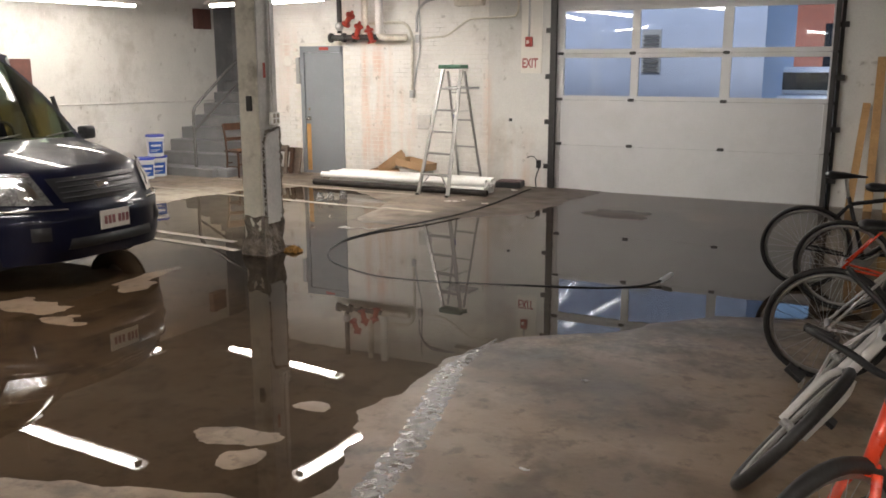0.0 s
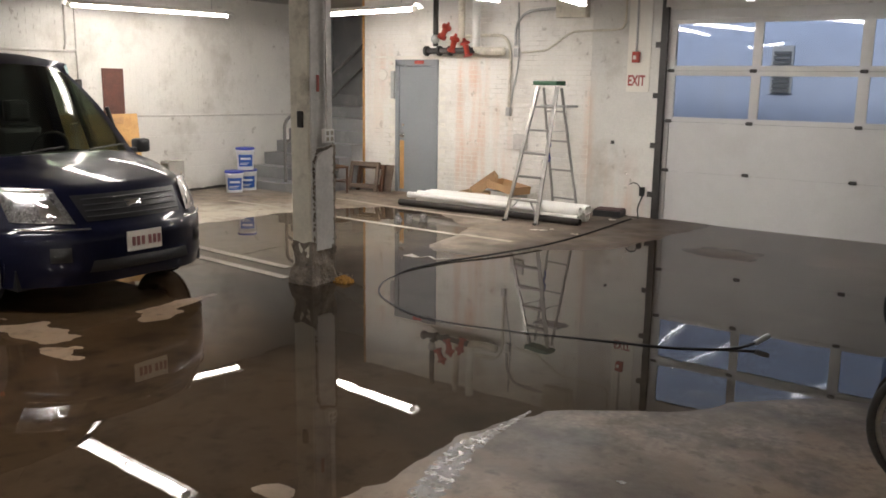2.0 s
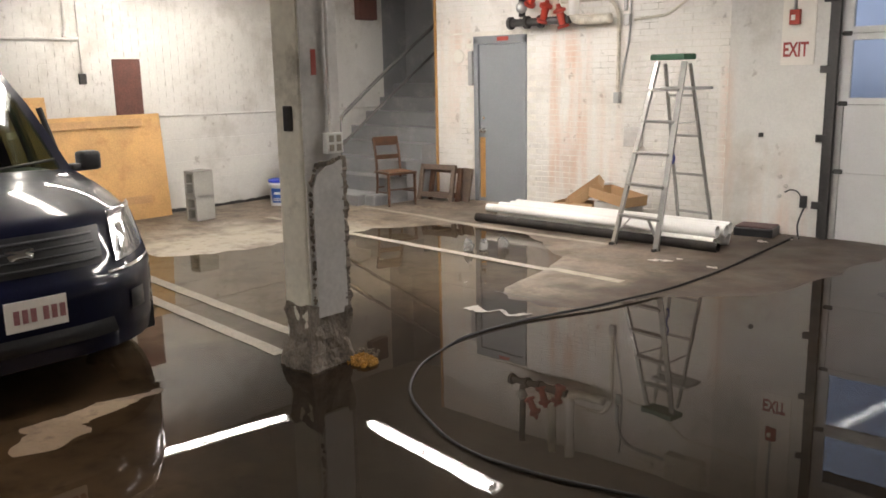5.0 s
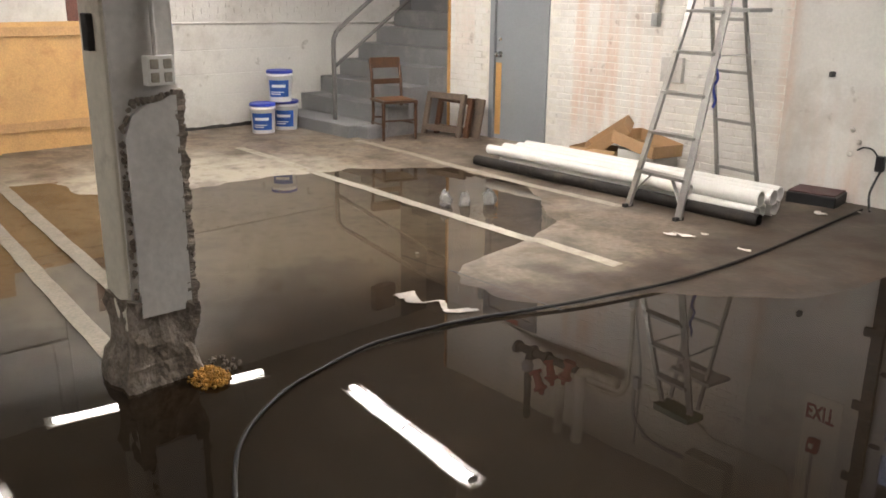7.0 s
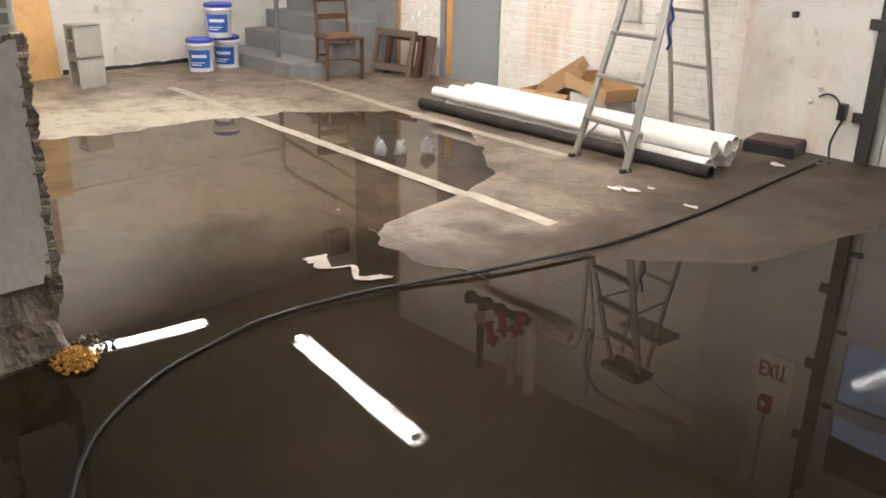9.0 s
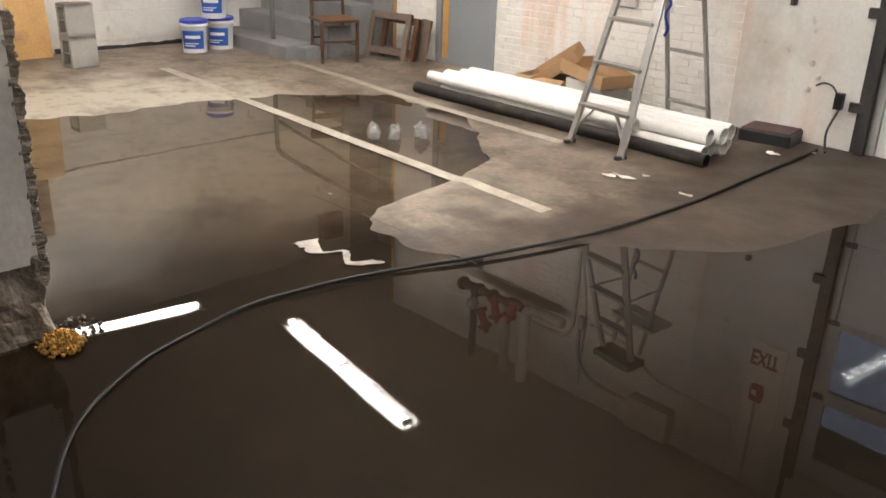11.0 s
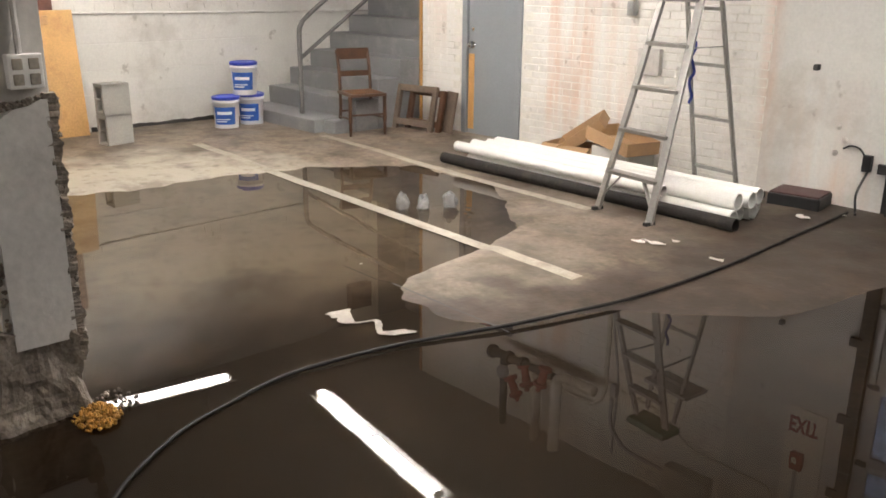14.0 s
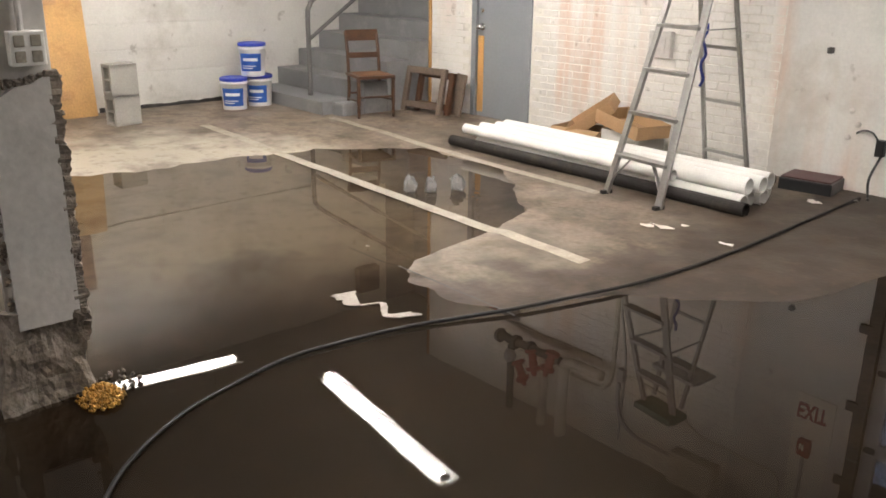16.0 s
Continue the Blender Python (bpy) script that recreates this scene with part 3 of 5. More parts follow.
def outside():
    b = thing("neighbour_building", "blue-grey walled building across the alley", "building")
    bm = bmesh.new()
    box(bm, (-14, 16.6, -0.1), (-2.49, 22, 7))
    part("wall", bm, M_GREYBLUE, b)
    v = thing("wall_vent", "dark louvred vent on the neighbouring wall", "vent")
    bm = bmesh.new()
    for k in range(9):
        z = 1.68 + k * 0.075
        box(bm, (-4.55, 16.54, z), (-4.29, 16.59, z + 0.05))
    part("slats", bm, M_TRIM, v)
    bm = bmesh.new()
    box(bm, (-4.59, 16.57, 1.66), (-4.25, 16.6, 2.42))
    part("frame", bm, M_GDFRAME, v)
    f = thing("far_house", "red brick house beyond the alley", "building")
    bm = bmesh.new()
    box(bm, (-4, 34, -0.1), (9, 44, 4.2))
    part("wall", bm, M_BRICKRED, f)
    bm = bmesh.new()
    box(bm, (-4.4, 33.6, 4.2), (9.4, 44, 4.6))
    part("roof", bm, M_TRIM, f)
    for x in (-2.6, -0.6, 1.4, 3.4):
        bm = bmesh.new()
        box(bm, (x, 33.95, 1.6), (x + 1.1, 34.05, 3.2))
        part("window", bm, M_CARGLASS, f)
    c = thing("parked_car", "white car parked in the alley", "car")
    bm = bmesh.new()
    for z0, z1, a, e in ((0.3, 1.3, 0.0, 4.6), (1.3, 1.85, 0.9, 4.5)):
        vs = box(bm, (-2.8, 19.0 + a, z0 - 0.09), (-1.0, 19.0 + e, z1 - 0.09), 0.1)
    part("body", bm, M_CARWHITE, c, smooth=True)
    for x in (-2.75, -1.05):
        for y in (19.8, 22.5):
            bm = bmesh.new()
            tube(bm, ((x - 0.1, y, 0.22), (x + 0.1, y, 0.22)), 0.31, 20)
            part("wheel", bm, M_RUBBER, c)
    bm = bmesh.new()
    box(bm, (-2.65, 19.86, 1.3), (-1.15, 19.9, 1.65), 0.01)
    part("windscreen", bm, M_CARGLASS, c)


garage_door()
outside()


# ---- door, stairs, column ----
def steel_door():
    d = thing("door_2", "grey painted steel door with a bare wood strip, closed", "door", kind="structure")
    bm = bmesh.new()
    for a, b in (((DX0, NORTH - 0.02, 0), (DX0 + 0.07, NORTH + 0.12, DTOP)), ((DX1 - 0.06, NORTH - 0.02, 0), (DX1, NORTH + 0.12, DTOP)), ((DX0, NORTH - 0.02, DTOP - 0.08), (DX1, NORTH + 0.12, DTOP + 0.02))):
        box(bm, a, b, 0.006)
    part("door_frame", bm, M_DOOR, d)
    bm = bmesh.new()
    box(bm, (DX0 + 0.075, NORTH + 0.01, 0.012), (DX1 - 0.065, NORTH + 0.055, DTOP - 0.085), 0.004)
    leaf = part("leaf", bm, M_DOOR, d)
    bm = bmesh.new()
    box(bm, (DX0 + 0.08, NORTH + 0.004, 0.06), (DX0 + 0.165, NORTH + 0.012, 0.84), 0.003)
    part("wood_strip", bm, M_DOORWOOD, d, "bare orange wood strip")
    bm = bmesh.new()
    kx, kz = DX0 + 0.14, 0.93
    m = Matrix.Translation((kx, NORTH + 0.01, kz)) @ pose(0, 0, 0, 90)
    lathe(bm, ((0.035, 0), (0.035, 0.008), (0.012, 0.012), (0.012, 0.035), (0.028, 0.045), (0.03, 0.06), (0.018, 0.072), (0, 0.074)), 18, m)
    part("knob", bm, M_CHROME, d, "round chrome knob", True)
    bm = bmesh.new()
    lathe(bm, ((0.022, 0), (0.022, 0.012), (0, 0.014)), 14, Matrix.Translation((kx, NORTH + 0.01, kz + 0.16)) @ pose(0, 0, 0, 90))
    part("lock", bm, M_CHROME, d)
    bm = bmesh.new()
    box(bm, (-8.98, NORTH - 0.024, DTOP - 0.045), (-8.8, NORTH - 0.019, DTOP + 0.005))
    part("red_mark", bm, M_RED, d, "small red paint mark")
    bm = bmesh.new()
    box(bm, (DX0 - 0.07, NORTH - 0.05, 1.5), (DX0 + 0.0, NORTH - 0.004, 1.93), 0.006)
    single("door_closer_box", bm, M_STEEL, "grey steel box on the wall beside the door", "box")


def stairs():
    s = thing("stairs", "grey painted concrete stairs with worn edges", "stairs", kind="structure")
    fronts = (11.5, 11.9, 12.2, 12.5, 12.8, 13.1, 13.4, 13.7, 14.0)
    for k in range(8):
        bm = bmesh.new()
        box(bm, (WEST, fronts[k], -0.02), (-10.26 if k == 0 else STX - 0.037, fronts[k + 1] + (0.0 if k < 7 else 0.0), 0.15 + 0.195 * k), 0.012)
        part("step", bm, M_GREY, s)
    bm = bmesh.new()
    box(bm, (-10.26, 11.62, -0.02), (-10.06, 11.9, 0.15), 0.03)
    part("step", bm, M_GREY, s)
    r = thing("handrail", "dark grey pipe handrail on the stairs", "handrail")
    rx = -10.75
    bm = bmesh.new()
    tube(bm, smooth_path(((rx, 11.68, 0.145), (rx, 11.68, 0.6), (rx, 11.68, 1.0), (rx, 11.71, 1.1), (rx, 11.8, 1.19), (rx, 12.4, 1.6), (rx, 13.6, 2.38)), 6), 0.026, 10)
    part("rail", bm, M_TRIM, r, smooth=True)
    bm = bmesh.new()
    tube(bm, ((rx, 11.68, 0.74), (rx, 12.4, 1.22), (rx, 13.6, 2.0)), 0.021, 10)
    part("lower_rail", bm, M_TRIM, r, smooth=True)
    bm = bmesh.new()
    box(bm, (STX - 0.035, NORTH - 0.02, 0.0), (STX - 0.003, NORTH + 0.2, HIGH), 0.004)
    single("trim", bm, M_DOORWOOD, "thin bare wood edge beside the stairs", "trim", kind="structure")


CX0, CX1, CY0, CY1 = -6.06, -5.825, 7.185, 7.475


def column():
    c = thing("column", "concrete column, cream and grey paint, crumbling base", "column", kind="structure")
    bm = bmesh.new()
    box(bm, (CX0, CY0, -0.03), (CX1 - 0.012, CY1 - 0.012, HIGH), 0.02)
    part("shaft", bm, M_COLW, c)
    bm = bmesh.new()
    box(bm, (CX1 - 0.014, CY0 + 0.015, 0.3), (CX1, CY1 - 0.01, HIGH - 0.01), 0.004)
    part("grey_face", bm, M_COLG, c, "grey painted face")
    # the patched lower panel with a rounded head
    bm = bmesh.new()
    prof = [(CY0 + 0.045, 0.3), (CY0 + 0.045, 1.05), (CY0 + 0.075, 1.13), (CY0 + 0.14, 1.17), (CY1 - 0.09, 1.18), (CY1 - 0.05, 1.2), (CY1 - 0.027, 1.2), (CY1 - 0.027, 0.3)]
    lo = [bm.verts.new((CX1 - 0.004, y, z)) for y, z in prof]
    hi = [bm.verts.new((CX1 + 0.022, y, z)) for y, z in prof]
    bm.faces.new(hi)
    for i in range(len(prof)):
        j = (i + 1) % len(prof)
        bm.faces.new((lo[i], lo[j], hi[j], hi[i]))
    part("patch", bm, M_COLG, c, "smooth grey repair patch")
    # rough crumbling edges: many small chips of concrete
    rng = random.Random(4)
    bm = bmesh.new()

    def chip(p, r):
        g = bmesh.ops.create_icosphere(bm, subdivisions=1, radius=r)["verts"]
        q = Euler((rng.random() * 6, rng.random() * 6, rng.random() * 6)).to_matrix()
        for v in g:
            v.co = q @ Vector((v.co.x * rng.uniform(0.7, 1.3), v.co.y, v.co.z * rng.uniform(0.5, 1.1))) + Vector(p)
    ragged = box(bm, (CX1 - 0.02, CY1 - 0.035, 0.2), (CX1 + 0.018, CY1 + 0.006, 1.22))
    es = list({e for v in ragged for e in v.link_edges})
    up = [e for e in es if abs(e.verts[0].co.z - e.verts[1].co.z) > 0.5]
    bmesh.ops.subdivide_edges(bm, edges=up, cuts=110, use_grid_fill=True)
    for v in bm.verts:
        k = Vector((v.co.x * 3, v.co.y * 3, v.co.z))
        v.co.x += 0.016 * noise.noise(k * 22) + 0.009 * noise.noise(k * 61)
        v.co.y += 0.018 * noise.noise(k * 17 + Vector((4, 0, 0))) + 0.01 * noise.noise(k * 55)
    for i in range(90):
        z = rng.uniform(0.25, 1.22)
        chip((CX1 + 0.008, CY1 - 0.014 + rng.uniform(-0.024, 0.018), z), rng.uniform(0.006, 0.015))
    for i in range(46):
        a = i / 45
        y = CY0 + 0.04 + a * (CY1 - CY0 - 0.03)
        chip((CX1 + 0.004, y, 1.17 + 0.035 * a - 0.09 * max(0, 0.15 - a) / 0.15 + rng.uniform(-0.012, 0.012)), rng.uniform(0.009, 0.017))
    for i in range(70):
        chip((CX1 + 0.006, CY0 + 0.035 + rng.uniform(-0.008, 0.008), rng.uniform(0.3, 1.1)), rng.uniform(0.007, 0.013))
    part("crumbling_edge", bm, M_CRUMB, c, "broken bare concrete edge")
    bm = bmesh.new()
    box(bm, (CX0 + 0.0, CY0 - 0.06, -0.04), (CX1 + 0.06, CY1 + 0.0, 0.36))
    bmesh.ops.subdivide_edges(bm, edges=bm.edges[:], cuts=14, use_grid_fill=True)
    for v in bm.verts:
        n1 = noise.noise(v.co * 9) * 0.035 + noise.noise(v.co * 26) * 0.014
        mid = Vector(((CX0 + CX1) / 2, (CY0 + CY1) / 2, v.co.z))
        v.co += (v.co - mid).normalized() * (n1 + 0.03 * max(0, 0.15 - v.co.z) / 0.15 - 0.03 - 0.025 * max(0, v.co.z - 0.05) / 0.28)
        if v.co.z > 0.2:
            v.co.z += noise.noise(v.co * 7) * 0.05
    part("base", bm, M_CRUMB, c, "dark crumbling concrete base")
    o = thing("outlet_box", "grey surface-mounted double electrical outlet on the column", "outlet")
    oy, oz = 7.385, 1.3
    bm = bmesh.new()
    box(bm, (CX1 - 0.002, oy - 0.058, oz - 0.058), (CX1 + 0.045, oy + 0.058, oz + 0.058), 0.006)
    part("body", bm, M_WHITE, o)
    for dy in (-0.027, 0.027):
        for dz in (-0.026, 0.026):
            bm = bmesh.new()
            box(bm, (CX1 + 0.043, oy + dy - 0.017, oz + dz - 0.019), (CX1 + 0.048, oy + dy + 0.017, oz + dz + 0.019), 0.003)
            part("socket", bm, M_LINE, o, "beige socket")
    bm = bmesh.new()
    tube(bm, ((CX1 + 0.02, oy - 0.01, oz + 0.05), (CX1 + 0.02, oy - 0.01, HIGH)), 0.011, 8)
    single("conduit", bm, M_COLG, "thin grey conduit running up the column", "conduit")
    bm = bmesh.new()
    box(bm, (-5.95, CY0 - 0.03, 1.375), (-5.895, CY0 - 0.002, 1.515), 0.006)
    single("bracket", bm, M_DARK, "small dark steel bracket on the column", "bracket")
    bm = bmesh.new()
    box(bm, (CX1 - 0.001, 7.27, 1.68), (CX1 + 0.003, 7.305, 1.82))
    single("paint_mark", bm, M_RED, "short red paint stroke on the column", "paint mark")


steel_door()
stairs()
column()


# ---- lamps ----
def lamp_fixture(cx, cy, z, turn, lit):
    """Two four-foot lamps end to end under white reflectors, hung from the ceiling."""
    f = thing("tube_lamp", "fluorescent strip lamp with white reflector, lit", "lamp", Matrix.Translation((cx, cy, z)) @ pose(0, 0, 0, 0, 0, turn), "tube lamps")
    bm = bmesh.new()
    pts = ((-0.12, 0.0), (-0.05, 0.055), (0.05, 0.055), (0.12, 0.0))
    for off in (0.0, 0.004):
        rows = [[bm.verts.new((x, y, zz + off + 0.01)) for y, zz in pts] for x in ((-1.2, 1.2) if lit == 2 else (-0.6, 0.6))]
        for k in range(3):
            bm.faces.new((rows[0][k], rows[1][k], rows[1][k + 1], rows[0][k + 1]))
    part("reflector", bm, M_WHITE, f)
    for x in ((-0.573, 0.573) if lit == 2 else (0.0,)):
        bm = bmesh.new()
        box(bm, (x - 0.562, -0.038, -0.024), (x + 0.562, 0.038, 0.024), 0.018)
        part("diffuser", bm, M_TUBE_DIM if cx < -9 else M_TUBE, f, "glowing white diffuser")
    for x in ((-1.147, 0.0, 1.147) if lit == 2 else (-0.575, 0.575)):
        bm = bmesh.new()
        box(bm, (x - 0.011, -0.05, -0.03), (x + 0.011, 0.05, 0.04), 0.004)
        part("end_cap", bm, M_WHITE, f)
    for x in ((-0.9, 0.9) if lit == 2 else (-0.45, 0.45)):
        bm = bmesh.new()
        tube(bm, ((x, 0, 0.06), (x, 0, HIGH - z)), 0.006, 6)
        part("hanger", bm, M_STEEL, f)


# the last one is unseen, added to brighten the near floor and bicycles
for cx, cy, turn, lit in ((-8.61, 10.96, -7.8, 2), (-9.05, 7.4, -3.8, 2), (-10.93, 9.43, 80.6, 2), (-5.98, 9.08, 85, 2), (-5.06, 9.95, 100, 2), (-3.2, 10.65, 110, 1), (-6.3, 3.3, 55, 2), (-2.4, -1.5, 100, 2), (-0.7, 0.2, 100, 2)):
    lamp_fixture(cx, cy, 2.68, turn, lit)


# ---- van ----
def van():
    v = thing("van", "dark navy compact van with grey lower trim, parked", "van", pose(-6.4, 5.87, 0))
    W = 0.88

    def nose(t, z):
        a = abs(t)
        return -0.46 * a**3.4 - max(0.0, z - 0.66) * 0.62 + (0.035 if z < 0.64 else 0.0) - max(0, 0.36 - z) * 0.35

    # lengthwise profile lines: (x as a function of t, half width, z, crown)
    def line(t):
        a = abs(t)
        pts = [(nose(t, z), W * t, z - 0.02 * a * a) for z in (0.24, 0.3, 0.36, 0.46, 0.56, 0.635, 0.655, 0.75, 0.85, 0.93)]
        x0 = nose(t, 0.93)
        for k, (s, z, w) in enumerate(((0.12, 0.975, 0.875), (0.35, 1.03, 0.87), (0.65, 1.085, 0.86), (1.0, 1.13, 0.835))):
            x = x0 + (-1.03 - 0.16 * a * a - x0) * s
            pts.append((x, w * t, z - 0.05 * a**3))
        for s in (0.0, 0.25, 0.5, 0.75, 1.0):
            w = 0.82 + (0.655 - 0.82) * s
            pts.append((-1.07 - 0.16 * a * a - 0.74 * s - 0.06 * s * s, w * t, 1.14 + 0.74 * s + 0.05 * math.sin(s * math.pi) - 0.03 * a * a))
        for x, z in ((-2.0, 1.945), (-2.4, 1.99), (-3.2, 2.0), (-4.0, 1.97), (-4.22, 1.88)):
            pts.append((x, 0.68 * t, z - 0.05 * a**4))
        pts += [(-4.3, 0.82 * t, 1.1), (-4.28, 0.86 * t, 0.35)]
        return pts

    N = 16
    lines = [line(-1 + 2 * i / N) for i in range(N + 1)]
    bm = bmesh.new()
    grid = [[bm.verts.new(p) for p in ln] for ln in lines]
    for i in range(N):
        for k in range(len(grid[0]) - 1):
            if 14 <= k < 18 and 0 < i < N - 1:
                continue
            bm.faces.new((grid[i][k], grid[i + 1][k], grid[i + 1][k + 1], grid[i][k + 1]))
    panes = []
    for side, g in ((-1, grid[0]), (1, grid[-1])):
        rings = []
        for p in g[9:-2]:
            x, z = p.co.x, p.co.z
            zm = min(1.06, z - 0.03)
            rings.append([p, bm.verts.new((x, side * 0.895, zm)), bm.verts.new((x, side * 0.9, zm * 0.7 + 0.09)), bm.verts.new((x, side * 0.87, 0.3))])
        for a, b in zip(rings, rings[1:]):
            for k in range(3):
                if k == 0 and -2.45 < b[0].co.x and a[0].co.x < -1.2:
                    panes.append([v2.co.copy() for v2 in (a[0], b[0], b[1], a[1])])
                    continue
                bm.faces.new((a[k], b[k], b[k + 1], a[k + 1]))
        first = rings[0]
        low = [q for q in g[:10]][::-1]
        bm.faces.new((low[0], low[2], low[4], first[1]))
        bm.faces.new((low[4], low[6], first[2], first[1]))
        bm.faces.new((low[6], low[9], first[3], first[2]))
    bmesh.ops.recalc_face_normals(bm, faces=bm.faces)
    part("body", bm, M_NAVY, v, smooth=True)
    for side in (-1, 1):
        bm = bmesh.new()
        for quad in panes:
            if quad[0].y * side > 0:
                bm.faces.new([bm.verts.new(c) for c in quad])
        bmesh.ops.remove_doubles(bm, verts=bm.verts, dist=0.0005)
        part("side_window", bm, M_CARPANE, v, "tinted side window", True).visible_shadow = False
        for x0, x1, z1 in ((-1.98, -2.06, 1.86), (-1.5, -1.54, 1.5)):
            bm = bmesh.new()
            tube(bm, ((x0, side * 0.895, 1.05), (x1, side * (0.9 - 0.23 * (z1 - 1.06) / 0.86), z1)), 0.022, 8)
            part("pillar", bm, M_BLACK, v)
        c2 = side * 0.38
        bm = bmesh.new()
        box(bm, (-2.35, c2 - 0.24, 0.45), (-1.85, c2 + 0.24, 0.75), 0.06)
        box(bm, (-2.48, c2 - 0.23, 0.7), (-2.33, c2 + 0.23, 1.3), 0.06)
        box(bm, (-2.46, c2 - 0.12, 1.34), (-2.36, c2 + 0.12, 1.55), 0.04)
        part("seat", bm, M_BLACK, v, "black seat")
    bm = bmesh.new()
    box(bm, (-1.75, -0.8, 0.8), (-1.12, 0.8, 1.1), 0.05)
    part("dashboard", bm, M_BLACK, v, "black dashboard")
    bm = bmesh.new()
    box(bm, (-2.62, -0.84, 0.4), (-2.58, 0.84, 1.9))
    part("bulkhead", bm, M_BLACK, v, "dark cargo bulkhead")
    bm = bmesh.new()
    tube(bm, [(-1.86 + 0.06 * math.sin(a), 0.38 + 0.18 * math.cos(a), 1.1 + 0.17 * math.sin(a)) for a in [k * math.pi / 12 for k in range(24)]], 0.015, 6, closed=True)
    part("steering_wheel", bm, M_BLACK, v, smooth=True)

    def skin(name, ta, tb, sa, sb, material, lift, label="", n=10, parent=v):
        """A patch over the windscreen's slope."""
        b2 = bmesh.new()
        rows = []
        for j in range(7):
            s = sa + (sb - sa) * j / 6
            row = []
            for i in range(n + 1):
                t = ta + (tb - ta) * i / n
                a, w = abs(t), 0.82 + (0.655 - 0.82) * s
                row.append(b2.verts.new((-1.07 - 0.16 * a * a - 0.74 * s - 0.06 * s * s + lift, w * t, 1.14 + 0.74 * s + 0.05 * math.sin(s * math.pi) - 0.03 * a * a + lift)))
            rows.append(row)
        for p, q in zip(rows, rows[1:]):
            for i in range(n):
                b2.faces.new((p[i], p[i + 1], q[i + 1], q[i]))
        return part(name, b2, material, parent, label, True)
    skin("windscreen", -0.9, 0.9, 0.0, 1.0, M_CARPANE, 0.003, "tinted windscreen").visible_shadow = False

    def front(name, outline, material, lift, label="", parent=v):
        """A patch on the nose: outline of (y, z) corners, four of them, bent over the nose."""
        b2 = bmesh.new()
        (a0, a1, a2, a3) = outline
        rows = []
        for j in range(5):
            row = []
            for i in range(9):
                u, w = i / 8, j / 4
                y = (a0[0] * (1 - u) + a1[0] * u) * (1 - w) + (a3[0] * (1 - u) + a2[0] * u) * w
                z = (a0[1] * (1 - u) + a1[1] * u) * (1 - w) + (a3[1] * (1 - u) + a2[1] * u) * w
                row.append(b2.verts.new((nose(y / W, z) + lift + 0.02 * math.sin(math.pi * u) * math.sin(math.pi * w), y, z)))
            rows.append(row)
        for p, q in zip(rows, rows[1:]):
            for i in range(8):
                b2.faces.new((p[i], p[i + 1], q[i + 1], q[i]))
        return part(name, b2, material, parent, label, True)
    for s in (-1, 1):
        h = front("headlight", ((s * 0.5, 0.70), (s * 0.83, 0.72), (s * 0.84, 0.965), (s * 0.56, 0.955)), M_LAMP, 0.012, "clear headlight lens")
        front("reflector", ((s * 0.56, 0.75), (s * 0.68, 0.755), (s * 0.7, 0.88), (s * 0.6, 0.88)), M_CHROME, 0.026, "chrome lamp bowl", h)
        front("lamp_trim", ((s * 0.56, 0.925), (s * 0.835, 0.935), (s * 0.84, 0.96), (s * 0.565, 0.95)), M_CHROME, 0.024, "bright upper trim", h)
        front("fog_light", ((s * 0.56, 0.42), (s * 0.68, 0.42), (s * 0.68, 0.53), (s * 0.56, 0.53)), M_BLACK, 0.012)
        front("bumper_line", ((s * 0.42, 0.655), (s * 0.83, 0.662), (s * 0.83, 0.676), (s * 0.42, 0.669)), M_CHROME, 0.03)
        bm = bmesh.new()
        x = -0.62
        box(bm, (x - 0.06, s * 0.9 - 0.008, 0.6), (x + 0.07, s * 0.9 + 0.006, 0.64), 0.005)
        part("side_marker", bm, M_ORANGE, v, "orange side marker")
        bm = bmesh.new()
        box(bm, (-1.4, s * 0.92, 1.08), (-1.28, s * 1.06, 1.21), 0.03)
        box(bm, (-1.38, s * 0.86, 1.08), (-1.3, s * 0.95, 1.13), 0.01)
        part("side_mirror", bm, M_BLACK, v, "black wing mirror", True)
        # wheel arch trim and wheels
        for xw in (-0.92, -3.55):
            bm = bmesh.new()
            rows = []
            for i in range(17):
                a = math.pi * (-0.08 + 1.16 * i / 16)
                ca, sa = math.cos(a), math.sin(a)
                rows.append([bm.verts.new((xw + r * ca, s * y, 0.33 + r * sa)) for r, y in ((0.35, 0.86), (0.36, 0.915), (0.43, 0.918), (0.46, 0.895))])
            for p, q in zip(rows, rows[1:]):
                for k in range(3):
                    bm.faces.new((p[k], q[k], q[k + 1], p[k + 1]))
            part("arch_trim", bm, M_TRIM, v, "grey plastic wheel arch", True)
            bm = bmesh.new()
            bmesh.ops.create_circle(bm, cap_ends=True, radius=0.352, segments=28, matrix=Matrix.Translation((xw, s * 0.906, 0.34)) @ pose(0, 0, 0, 90))
            part("arch_well", bm, M_BLACK, v, "black wheel well")
            w = part("wheel", _ring_mesh(), M_RUBBER, v, "black tyre", True)
            w.matrix_local = Matrix.Translation((xw, s * 0.86, 0.32)) @ pose(0, 0, 0, 90)
            bm = bmesh.new()
            lathe(bm, ((0.0, 0.06), (0.05, 0.062), (0.06, 0.05), (0.19, 0.03), (0.205, 0.075), (0.21, 0.06)), 24)
            part("rim", bm, M_STEEL, w, "grey steel rim", True).matrix_local = pose(0, 0, 0, 0 if s < 0 else 180)
